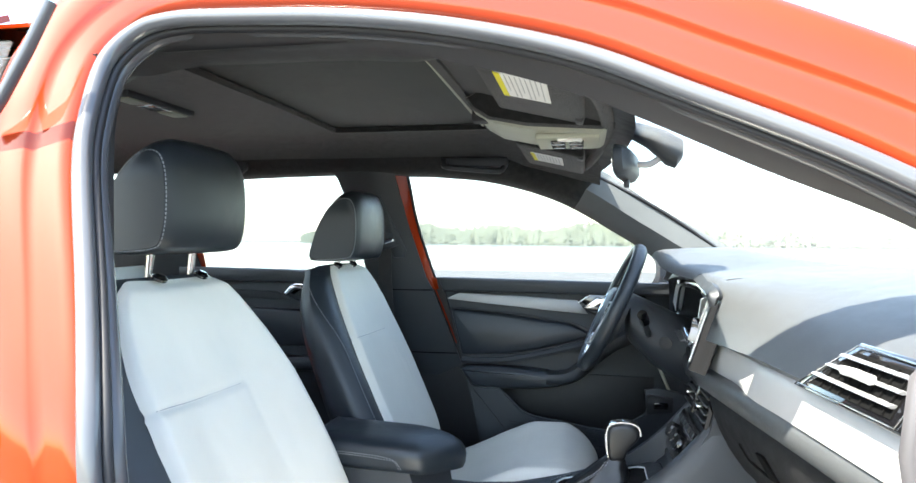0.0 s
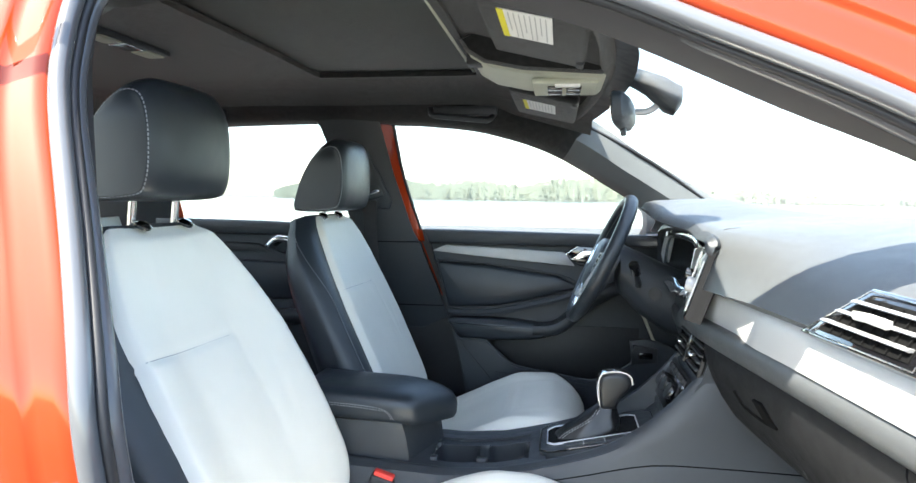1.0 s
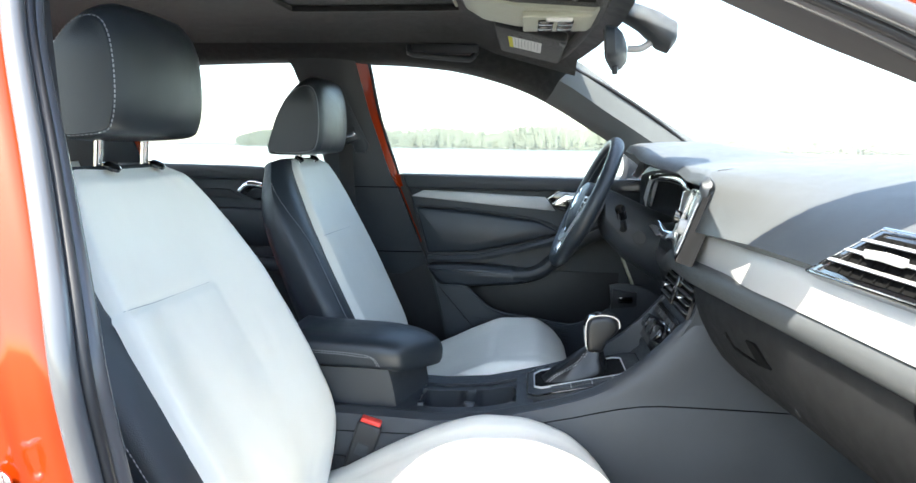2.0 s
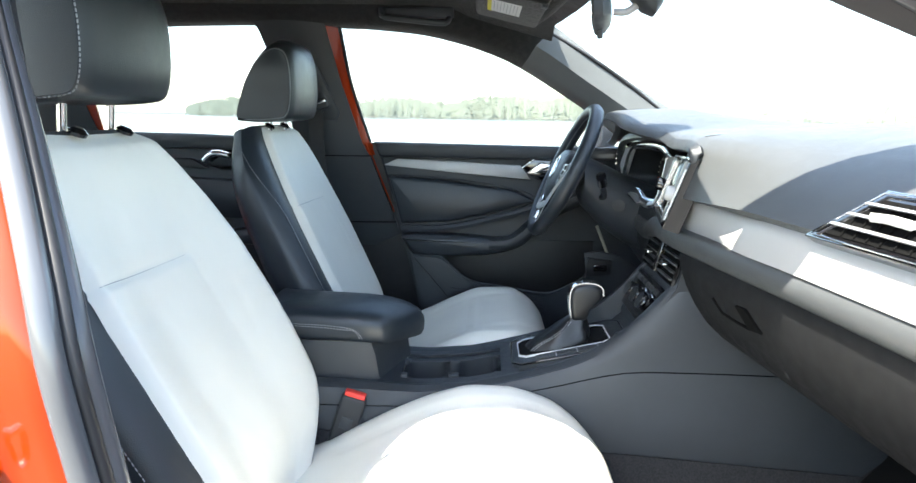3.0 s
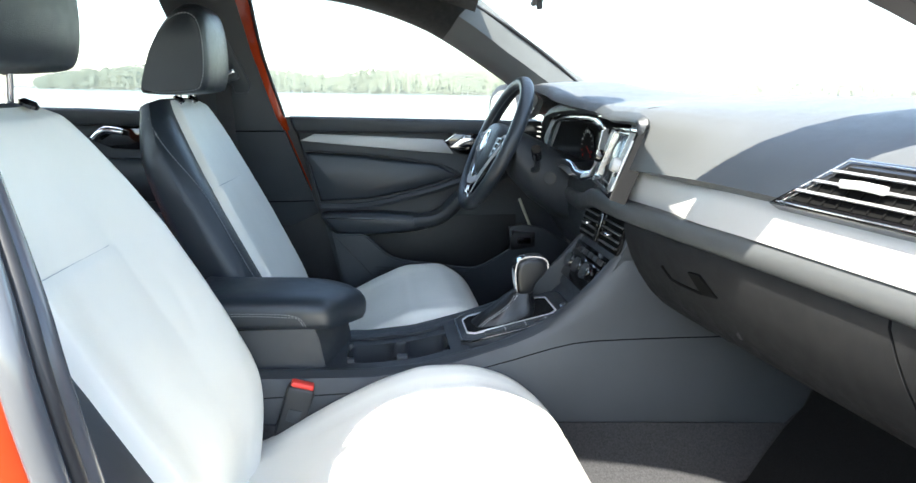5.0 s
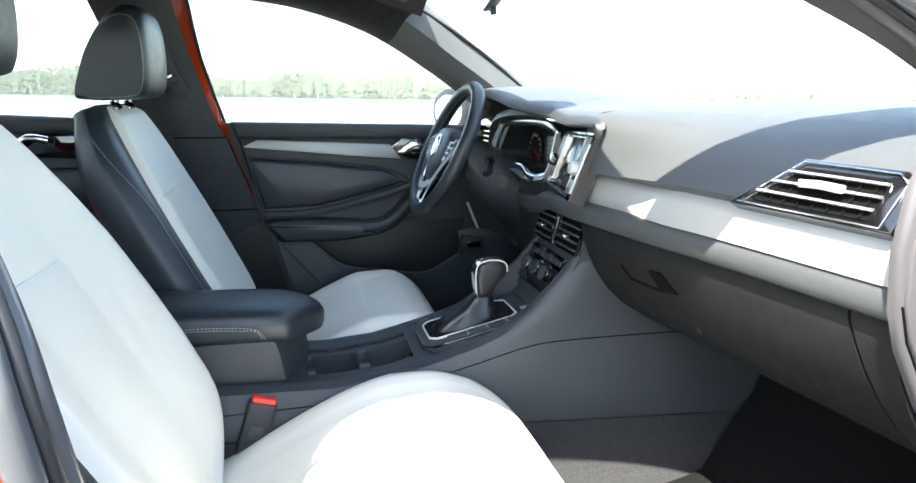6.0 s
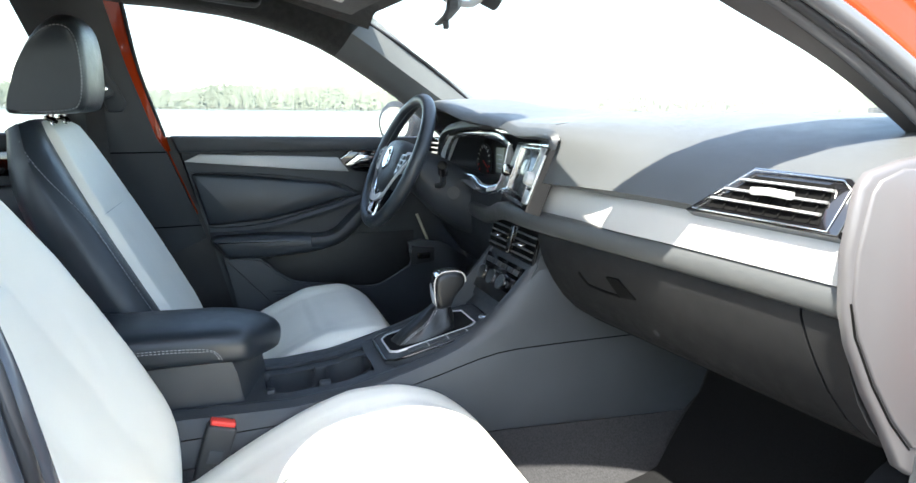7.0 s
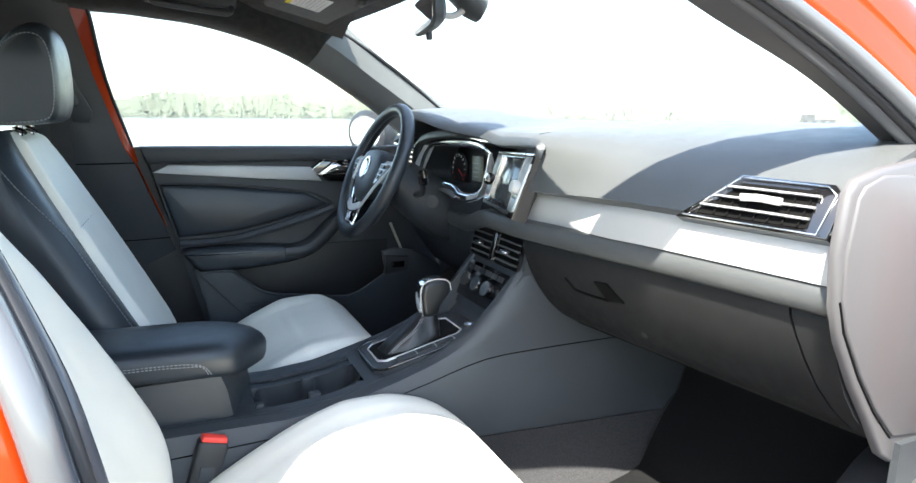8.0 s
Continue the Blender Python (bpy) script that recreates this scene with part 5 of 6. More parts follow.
# lower band under the strip
lb = []
for k in range(41):
    y = lerp(0.30, -0.747, k / 40)
    zc = 0.863 + 0.006 * ease(-0.1, -0.6, y) - 0.035 * ease(0.02, 0.20, y)
    h = 0.022
    x = xf(y) - 0.010 + 0.02 * ease(0.0, 0.2, y)
    lb.append([(x + 0.03, y, zc + h - 0.002), (x + 0.006, y, zc + h - 0.003), (x, y, zc + h - 0.008), (x - 0.003, y, zc), (x, y, zc - h + 0.006), (x + 0.008, y, zc - h), (x + 0.035, y, zc - h)])
part("lower_band", sheet(lb, 0.006), PAD, dash, "grey padded lower band")
# glove box and its neighbour
GP = [(0.004, 0.838), (0.002, 0.828), (0.007, 0.805), (0.018, 0.775), (0.036, 0.740), (0.060, 0.706), (0.090, 0.678), (0.118, 0.660), (0.140, 0.652)]


def glove_rows(y0, y1, n, slant=0.0, y0s=0.0):
    rows = []
    for k in range(n + 1):
        rows.append([(xf(lerp(y0, y1, k / n)) + dx, lerp(y0 + y0s * (0.838 - z), y1 + slant * (0.838 - z), k / n), z + 0.008 * ease(-0.1, -0.6, lerp(y0, y1, k / n)) * ease(0.72, 0.838, z)) for dx, z in GP])
    return rows


glove = part("glove_box", sheet(glove_rows(-0.118, -0.682, 16, -0.28, -0.12), 0.012), GLOVE_SHADED, dash, "grey glove box lid, shade put into its dark colour")
part("end_filler", sheet(glove_rows(-0.686, -0.742, 4, -0.02, -0.28), 0.012), GLOVE_SHADED, dash)


def on_glove(y, z, d=0.0):
    for (d0, z0), (d1, z1) in zip(GP[1:], GP[2:]):
        if z1 <= z <= z0:
            return Vector((xf(y) + lerp(d0, d1, (z - z0) / (z1 - z0)) - d, y, z - d * 0.5))
    return Vector((xf(y), y, z))


# no hollow here: a flat black plate paints the shade of the latch recess
part("recess", prism([on_glove(y, z, -0.002) for y, z in [(-0.322, 0.797), (-0.352, 0.800), (-0.386, 0.772), (-0.345, 0.766)]], (-0.0055, 0, -0.003)), VOID, glove, "black plate imitating a shaded latch recess")
part("latch", rod([on_glove(y, z, 0.001) for y, z in [(-0.238, 0.784), (-0.258, 0.764), (-0.30, 0.763), (-0.342, 0.765)]], 0.003, 6), VOID, glove, "glove box latch edge")
part("lock", lathe([(0, 0), (0.008, 0), (0.008, 0.003), (0, 0.003)], 14, Matrix.Translation(on_glove(-0.40, 0.715, 0.0)) @ Vector((-0.88, 0, -0.47)).to_track_quat("Z", "Y").to_matrix().to_4x4()), HARD, glove)
part("under_panel", sheet([[(xf(y) + dx, y, z) for y in (-0.742, -0.6, -0.4, -0.25, -0.12)] for dx, z in ((0.130, 0.651), (0.2, 0.642), (0.35, 0.628), (0.52, 0.62))], 0.01), FELT, dash, "dark felt underside")
# end of the dashboard towards the open door
END = [(1.10, 1.030), (1.055, 1.018), (1.042, 1.002), (1.034, 0.93), (1.043, 0.865), (1.060, 0.82), (1.098, 0.755), (1.138, 0.70), (1.174, 0.645), (1.20, 0.628), (1.30, 0.62), (1.31, 0.80), (1.30, 0.95), (1.24, 1.02), (1.17, 1.04)]
part("end_rim", prism([(x, -0.745, z) for x, z in END], (0, -0.012, 0), 0.006), BOLSTER_PLATE, dash, "pale grey dashboard end rim")
ENDP = [(1.10, 1.022), (1.066, 1.010), (1.056, 0.996), (1.046, 0.93), (1.050, 0.875), (1.064, 0.835), (1.104, 0.770), (1.146, 0.715), (1.188, 0.672), (1.29, 0.66), (1.29, 0.80), (1.28, 0.93), (1.22, 0.995), (1.17, 1.02)]
part("end_panel", prism([(x, -0.7565, z) for x, z in ENDP], (0, -0.004, 0), 0.003), BOLSTER_PLATE, dash, "pale grey end cover")

part("end_joint", rod([(x - 0.002, -0.7575, z - 0.002) for x, z in ENDP[4:9]], 0.0014, 6), VOID, dash)

# side air vent
def on_face(y, z, d=0.0):
    """Point on the leaning face above the trim strip; d is proud of it."""
    return Vector((xf(y) - 0.020 + (z - 0.94) * 0.66, y, z)) + Vector((-0.85, 0, 0.53)) * d


vent = part("air_vent", prism([on_face(y, z, -0.02) for y, z in [(-0.515, 0.943), (-0.583, 1.008), (-0.712, 1.006), (-0.733, 0.990), (-0.735, 0.943)]], Vector((-0.85, 0, 0.53)) * 0.024, 0.003), PIANO, dash, "gloss black air vent with silver slats")
VO = [(-0.528, 0.946), (-0.588, 1.003), (-0.708, 1.001), (-0.722, 0.992), (-0.722, 0.946)]
part("chrome_ring", sweep([on_face(y, z, 0.006) for y, z in VO], circle(0.0012, 8), [Vector((0, y + 0.64, z - 0.975)) for y, z in VO], loop=True), CHROME, vent)
part("cavity", prism([on_face(y, z, 0.0025) for y, z in [(-0.548, 0.951), (-0.594, 0.996), (-0.700, 0.995), (-0.708, 0.951)]], Vector((-0.85, 0, 0.53)) * 0.003), VOID, vent)
for k in range(3):
    z = 0.960 + 0.0135 * k
    y0 = -0.552 - 0.0135 * k
    part("slat", sweep([on_face(y0, z + 0.001, 0.010), on_face(-0.63, z, 0.012), on_face(-0.706, z, 0.010)], [(-0.0014, -0.006), (0.0014, -0.006), (0.0018, 0.0), (0.0, 0.003), (-0.0018, 0.0)], (0, 0, 1)), SLAT, vent, "silver vent slat")
for k in range(7):
    y = -0.575 - 0.02 * k
    part("vane", prism([on_face(y, 0.952, 0.004), on_face(y, 0.993 if k > 1 else 0.975, 0.004), on_face(y - 0.002, 0.993 if k > 1 else 0.975, 0.004), on_face(y - 0.002, 0.952, 0.004)], Vector((-0.85, 0, 0.53)) * 0.004), VOID, vent)
part("tab", sweep([on_face(-0.612, 0.974, 0.016), on_face(-0.64, 0.974, 0.020), on_face(-0.668, 0.974, 0.016)], [(-0.004, -0.004), (0.004, -0.004), (0.005, 0.003), (0, 0.005), (-0.005, 0.003)], (0, 0, 1)), SILVER, vent, "silver adjusting tab")

# speaker / defroster grille line on the pad
part("defroster", sheet([[(x, y, 1.063) for y in (-0.62, -0.5, -0.38)] for x in (1.44, 1.455, 1.47)], 0.006), PLASTIC, dash)

# screen and cluster surround
TLs, TRs, BRs, BLs = Vector((1.022, 0.045, 1.010)), Vector((0.983, -0.177, 1.017)), Vector((0.948, -0.145, 0.886)), Vector((0.985, 0.057, 0.893))
inw = (BRs - BLs).cross(TRs - BRs).normalized()
inw = inw if inw.x > 0 else -inw


def on_screen(u, v, d=0.0):
    return TLs.lerp(TRs, u).lerp(BLs.lerp(BRs, u), v) - inw * d


infot = part("infotainment", prism([on_screen(*q, -0.03) for q in ((0, 0), (1, 0), (1, 1), (0, 1))], -inw * 0.032, 0.003), PIANO, dash, "gloss black infotainment unit with bright rim")
part("screen", prism([on_screen(*q, 0.001) for q in ((0.22, 0.10), (0.80, 0.10), (0.80, 0.80), (0.22, 0.80))], -inw * 0.0035, 0.001), SCREEN, infot, "dark touch screen")
part("screen_rim", sweep([on_screen(*q, 0.004) for q in ((0.20, 0.08), (0.82, 0.08), (0.82, 0.83), (0.20, 0.83))], circle(0.0018, 6), [on_screen(*q) - on_screen(0.5, 0.5) for q in ((0.20, 0.08), (0.82, 0.08), (0.82, 0.83), (0.20, 0.83))], loop=True), CHROME, infot)
for u in (0.10, 0.90):
    q = on_screen(u, 0.53, 0.003)
    kn = part("knob", moved(lathe([(0.0, 0), (0.0135, 0), (0.014, 0.010), (0.012, 0.016), (0.0, 0.0165)], 20), Matrix.Translation(q) @ (-inw).to_track_quat("Z", "Y").to_matrix().to_4x4()), SILVER if u > 0.5 else PIANO, infot, "rotary knob")
    for k in range(3):
        v0 = 0.12 + 0.13 * k
        part("key", prism([on_screen(u - 0.04, v0, 0.0045), on_screen(u + 0.03, v0, 0.0045), on_screen(u + 0.03, v0 + 0.10, 0.0045), on_screen(u - 0.04, v0 + 0.10, 0.0045)], -inw * 0.002, 0.0006), BEZEL, infot)
part("disc_bar", prism([on_screen(0.1, 0.91, 0.001), on_screen(0.88, 0.91, 0.001), on_screen(0.86, 0.96, 0.001), on_screen(0.12, 0.96, 0.001)], -inw * 0.002), CHROME, infot)
for q0, q1, m_ in (((0.965, 0.16), (1.0, 0.88), SATIN), ((0.83, 0.06), (0.955, 0.50), BEZEL), ((0.83, 0.70), (0.955, 0.90), BEZEL), ((0.03, 0.05), (0.17, 0.44), BEZEL), ((0.03, 0.60), (0.17, 0.80), BEZEL), ((0.03, 0.0), (0.97, 0.035), CHROME)):
    part("bezel_plate", prism([on_screen(u, v, 0.0025) for u, v in ((q0[0], q0[1]), (q1[0], q0[1]), (q1[0], q1[1]), (q0[0], q1[1]))], -inw * 0.0025, 0.0006), m_, infot, "satin bezel plate")
# lip that runs over cluster and screen
lip = smooth([(0.978, -0.186, 1.008), (0.977, -0.184, 1.022), (0.980, -0.172, 1.029), (0.990, -0.10, 1.031), (1.004, 0.02, 1.029), (1.002, 0.10, 1.042), (0.992, 0.16, 1.044), (0.988, 0.30, 1.038), (0.990, 0.42, 1.026), (0.998, 0.50, 1.008), (1.008, 0.555, 0.97), (1.012, 0.575, 0.92)], 5)
part("hood_lip", sweep(lip, lambda t: [(a * min(1, 0.45 + 6 * t), b * min(1, 0.35 + 5 * t)) for a, b in [(-0.009, -0.005), (-0.010, 0.016), (0.003, 0.016), (0.007, 0.0), (0.005, -0.005)]], [Vector((-0.25, p.y - 0.25, p.z - 0.93)) for p in lip]), PLASTIC, dash, "dark lip over instruments")
clus = part("instrument_cluster", prism([(1.115, y, z) for y, z in [(0.13, 0.885), (0.13, 1.01), (0.2, 1.02), (0.45, 1.02), (0.55, 0.95), (0.53, 0.885)]], (0.01, 0, 0)), GAUGE, dash, "dark instrument cluster")
CL = smooth([(1.02, 0.530, 0.905), (1.022, 0.540, 0.935), (1.02, 0.470, 1.006), (1.018, 0.36, 1.020), (1.018, 0.18, 1.022), (1.02, 0.118, 1.008), (1.03, 0.100, 0.98), (1.022, 0.108, 0.92), (1.008, 0.16, 0.893), (1.0, 0.215, 0.892), (0.998, 0.26, 0.905), (0.998, 0.40, 0.900), (1.008, 0.49, 0.893)], 3, closed=True)
part("tunnel", loft([CL, [Vector((1.114, 0.325 + (p.y - 0.325) * 0.93, 0.95 + (p.z - 0.95) * 0.93)) for p in CL]], caps=False), PLASTIC, clus)
part("chrome_surround", sweep(CL, lambda t: [(a * 2.2, b * 0.8) for a, b in circle(0.0055, 8)], [Vector((0, p.y - 0.325, p.z - 0.95)) for p in CL], loop=True), CHROME, clus, "chrome cluster surround")
for gy, gz in ((0.452, 0.937), (0.20, 0.945)):
    dial = part("dial", lathe([(0.0, 0), (0.050, 0), (0.052, 0.004), (0.048, 0.006), (0.046, 0.003), (0.0, 0.003)], 32, pose(1.112, gy, gz, 0, -90, 0)), GAUGE, clus)
    for k in range(13):
        a = radians(-130 + 260 * k / 12)
        rr = 0.041
        part("tick", moved(box(-0.001, 0.001, -0.0012, 0.0012, -0.004, 0.004, 0), pose(1.1065, gy - rr * math.sin(a), gz + rr * math.cos(a), math.degrees(a), 0, 0)), RED if k > 10 or gy > 0.4 and k < 2 else WHITEPAINT, dial)
    part("needle", moved(box(-0.001, 0.001, -0.001, 0.001, 0.0, 0.036, 0), pose(1.105, gy, gz, 120, 0, 0)), RED, dial)
part("display", box(1.100, 1.112, 0.303, 0.352, 0.914, 0.982, 0.002), LCD, clus, "small grey trip display")
part("display_text", join(*[box(1.0985, 1.1005, 0.310, 0.332 + 0.010 * (k % 2), 0.925 + 0.012 * k, 0.928 + 0.012 * k, 0) for k in range(4)]), INK, clus)
for rows in ([[(1.004, 0.068, 1.002), (1.030, 0.104, 1.004)], [(1.000, 0.076, 0.962), (1.030, 0.106, 0.962)], [(0.998, 0.092, 0.925), (1.024, 0.122, 0.926)], [(0.996, 0.118, 0.899), (1.014, 0.150, 0.904)], [(0.994, 0.165, 0.888), (1.006, 0.185, 0.897)]],
             [[(1.012, 0.585, 0.925), (1.030, 0.545, 0.922)], [(1.010, 0.530, 0.972), (1.030, 0.495, 0.968)], [(1.008, 0.475, 1.006), (1.028, 0.455, 1.000)]]):
    part("bright_flank", sheet(rows, 0.003), SATIN, clus, "bright satin silver cluster edge")
part("lower_shelf", sheet([[(0.985, y, 0.893 + dz), (1.015, y, 0.899 + dz)] for y, dz in ((0.22, -0.004), (0.30, 0.006), (0.40, 0.006), (0.46, 0.0))], 0.004), BEZEL, clus)
# driver side face, lower trim and vent
part("driver_face", sheet([[(1.03 + 0.02 * k, lerp(0.57, 0.735, k / 3), z) for z in (0.86, 0.92, 0.98, 1.02)] for k in range(4)], 0.01), PIANO, dash)
dv = part("driver_vent", box(1.035, 1.05, 0.60, 0.70, 0.935, 0.99, 0.004), PIANO, dash)
for k in range(3):
    part("slat", box(1.026, 1.040, 0.605, 0.695, 0.945 + 0.015 * k, 0.949 + 0.015 * k, 0.001), SILVER, dv)
part("knee_panel", sheet([[(0.99 + dx + 0.02 * ease(0.4, 0.7, y), y, z) for dx, z in ((0.03, 0.885), (0.02, 0.85), (0.03, 0.78), (0.07, 0.70), (0.13, 0.62), (0.2, 0.58))] for y in (0.125, 0.25, 0.4, 0.55, 0.72)], -0.01), PLASTIC, dash)

# centre stack: twin vents, climate panel
stack = part("console_tower", loft([[(1.035, -0.122, z), (1.035, 0.122, z), (x, 0.122, z), (x, -0.122, z)] for z, x in ((0.848, 1.012), (0.835, 1.007), (0.765, 0.990), (0.755, 0.982), (0.68, 0.945), (0.66, 0.935))]), PLASTIC, dash, "dark control tower with vents")
for y0, y1 in ((-0.112, -0.010), (0.010, 0.112)):
    cv = part("centre_vent", loft([[(0.994, y0, 0.768), (0.994, y1, 0.768), (1.010, y1, 0.838), (1.010, y0, 0.838)], [(0.986, y0 + 0.003, 0.771), (0.986, y1 - 0.003, 0.771), (1.002, y1 - 0.003, 0.835), (1.002, y0 + 0.003, 0.835)]]), VOID, stack, "centre air vent")
    part("vent_frame", sweep([(0.985, y0 + 0.002, 0.770), (0.985, y1 - 0.002, 0.770), (1.001, y1 - 0.002, 0.836), (1.001, y0 + 0.002, 0.836)], [(-0.002, -0.004), (0.002, -0.004), (0.002, 0.003), (-0.002, 0.003)], [Vector((0, y - (y0 + y1) / 2, z - 0.803)) for y, z in ((y0, 0.770), (y1, 0.770), (y1, 0.836), (y0, 0.836))], loop=True), PIANO, cv)
    for k in range(4):
        z = 0.779 + 0.0145 * k
        x = 0.983 + (z - 0.771) * 0.25
        part("slat", moved(box(-0.007, 0.007, y0 + 0.006, y1 - 0.006, -0.0018, 0.0018, 0.001), pose(x, 0, z, 0, 18, 0)), PAD, cv)
    part("tab", box(0.974, 0.988, (y0 + y1) / 2 - 0.014, (y0 + y1) / 2 + 0.014, 0.800, 0.806, 0.002), CHROME, cv)
part("hazard_strip", moved(box(-0.006, 0.006, -0.008, 0.008, -0.032, 0.032, 0.002), pose(0.989, 0, 0.803, 0, 14, 0)), PIANO, stack)
TILT = Vector((-0.9, 0, 0.44)).to_track_quat("Z", "Y").to_matrix().to_4x4()
clim = part("climate_panel", loft([[(0.943, -0.105, 0.676), (0.943, 0.105, 0.676), (0.982, 0.105, 0.756), (0.982, -0.105, 0.756)], [(0.937, -0.103, 0.679), (0.937, 0.103, 0.679), (0.976, 0.103, 0.757), (0.976, -0.103, 0.757)]]), PIANO, stack, "gloss black climate panel")
for y in (-0.050, 0.0, 0.050):
    kb = part("knob", moved(lathe([(0, 0), (0.0155, 0), (0.0165, 0.004), (0.0155, 0.015), (0.013, 0.017), (0, 0.017)], 24), Matrix.Translation((0.954, y, 0.716)) @ TILT), PIANO, clim, "climate knob")
    part("knob_ring", moved(lathe([(0.0150, 0.013), (0.0168, 0.013), (0.0168, 0.0175), (0.0150, 0.0175)], 24), Matrix.Translation((0.954, y, 0.716)) @ TILT), CHROME, kb)
for k in range(6):
    part("key", moved(box(-0.002, 0.002, -0.011, 0.011, -0.006, 0.006, 0.001), pose(0.967, -0.07 + 0.028 * k, 0.745, 0, 26, 0)), HARD, clim)

# ---- steering wheel and column ----
sw = thing("steering_wheel", "black leather steering wheel with silver spokes", "steering wheel", (0.830, 0.385, 0.947))
SWM = pose(0, 0, 0, 0, -65, 0)
R = 0.172


def wheel_pt(a, r=R, h=0.0):
    """Angle from the top, radius, height out of the wheel's plane towards the driver."""
    v = Vector((math.cos(a) * r, math.sin(a) * r, 0))
    up, across, out = Vector((0.42, 0, 0.907)), Vector((0, 1, 0)), Vector((-0.907, 0, 0.42))
    return up * v.x + across * v.y + out * h


rim_pts = [wheel_pt(2 * math.pi * k / 64) for k in range(64)]
part("rim", sweep(rim_pts, [(a, b * 1.08) for a, b in circle(0.0165, 14)], [p.copy() for p in rim_pts], loop=True), BLACK, sw, "black leather rim")
part("rim_stitching", dashes([wheel_pt(2 * math.pi * k / 90, R - 0.0168, 0.002) for k in range(91)], 0.004, 0.004, 0.001), STITCH, sw)
HUB = [(-0.055, -0.070), (-0.02, -0.088), (0.03, -0.085), (0.050, -0.06), (0.056, 0.0), (0.050, 0.06), (0.03, 0.085), (-0.02, 0.088), (-0.055, 0.070), (-0.085, 0.035), (-0.092, 0.0), (-0.085, -0.035)]


def wheel_xy(u, v, h):
    return Vector((0.42, 0, 0.907)) * u + Vector((0, 1, 0)) * v + Vector((-0.907, 0, 0.42)) * h


hubs = smooth([(u, v, 0) for u, v in HUB], 3, closed=True)
hub = part("airbag_cover", loft([[wheel_xy(p.x * s, p.y * s, h) for p in hubs] for s, h in ((1.02, -0.035), (1.02, -0.004), (0.98, 0.008), (0.9, 0.016), (0.7, 0.022), (0.3, 0.025))]), PLASTIC, sw, "black airbag cover")
part("emblem", lathe([(0.0, 0), (0.031, 0), (0.032, 0.003), (0.030, 0.005), (0.025, 0.005), (0.023, 0.003), (0.0, 0.003)], 28, Matrix.Translation(wheel_xy(-0.002, 0, 0.022)) @ Vector((-0.907, 0, 0.42)).to_track_quat("Z", "Y").to_matrix().to_4x4()), CHROME, hub, "round silver emblem")
for s in (-1, 1):
    spoke = part("spoke", loft([[wheel_xy(u0, s * v, h) for u0, h in ((0.030, -0.012), (0.030, 0.004), (0.018, 0.010), (-0.018, 0.008), (-0.028, 0.0), (-0.028, -0.012))] for v in (0.075, 0.11, 0.14, 0.168)]), SILVER, sw, "silver spoke")
    part("spoke_keys", loft([[wheel_xy(u0, s * v, h) for u0, h in ((0.020, 0.006), (0.018, 0.014), (-0.014, 0.012), (-0.018, 0.004))] for v in (0.085, 0.10, 0.12, 0.128)]), PLASTIC, spoke)
    low = part("lower_spoke", loft([[wheel_xy(u, s * (v0 + d), h) for d, h in ((-0.014, -0.01), (-0.014, 0.006), (0.010, 0.006), (0.014, -0.01))] for u, v0 in ((-0.075, 0.045), (-0.11, 0.034), (-0.14, 0.028), (-0.166, 0.026))]), PIANO, sw, "gloss black lower spoke")
    part("spoke_edge", rod([wheel_xy(u, s * v0, 0.008) for u, v0 in ((-0.06, 0.072), (-0.085, 0.055), (-0.11, 0.044), (-0.14, 0.040), (-0.164, 0.038))], 0.0035, 6), CHROME, low)
for s in (-1, 1):
    # same trim both sides; window side gets a darker metal to imitate dimmer light
    part("spoke_trim", sweep(smooth([wheel_xy(u, s * v, h) for u, v, h in ((0.012, 0.150, 0.010), (-0.012, 0.128, 0.012), (-0.045, 0.098, 0.014), (-0.075, 0.074, 0.014), (-0.100, 0.048, 0.014), (-0.112, 0.0, 0.015))], 4), [(-0.003, -0.002), (0.003, -0.002), (0.003, 0.001), (0.0, 0.002), (-0.003, 0.001)], Vector((-0.907, 0, 0.42))), SATIN if s < 0 else BEZEL, sw, "silver spoke edge trim")
    pod = part("switch_pod", loft([[wheel_xy(u, s * v, h) for u, v, h in ((0.020, 0.092, 0.012), (0.022, 0.130, 0.010), (0.004, 0.142, 0.010), (-0.030, 0.112, 0.012), (-0.040, 0.092, 0.013))], [wheel_xy(u, s * v, h) for u, v, h in ((0.017, 0.095, 0.019), (0.019, 0.128, 0.016), (0.004, 0.137, 0.016), (-0.027, 0.111, 0.018), (-0.036, 0.095, 0.019))]]), BEZEL, sw, "grey switch pod")
    for u in (0.010, -0.004, -0.018):
        part("key", loft([[wheel_xy(u + a, s * v, 0.0165 + h) for a, v in ((-0.005, 0.100), (0.005, 0.100), (0.005, 0.122 + u * 0.5), (-0.005, 0.122 + u * 0.5))] for h in (0.0, 0.004)]), PLASTIC, pod)
part("bottom_band", sweep(smooth([wheel_xy(-0.098, -0.046, 0.015), wheel_xy(-0.109, -0.02, 0.017), wheel_xy(-0.112, 0.0, 0.018), wheel_xy(-0.109, 0.02, 0.017), wheel_xy(-0.098, 0.046, 0.015)], 4), [(-0.003, -0.008), (0.003, -0.008), (0.003, 0.008), (-0.003, 0.008)], Vector((-0.907, 0, 0.42))), SATIN, sw, "bright band under airbag cover")
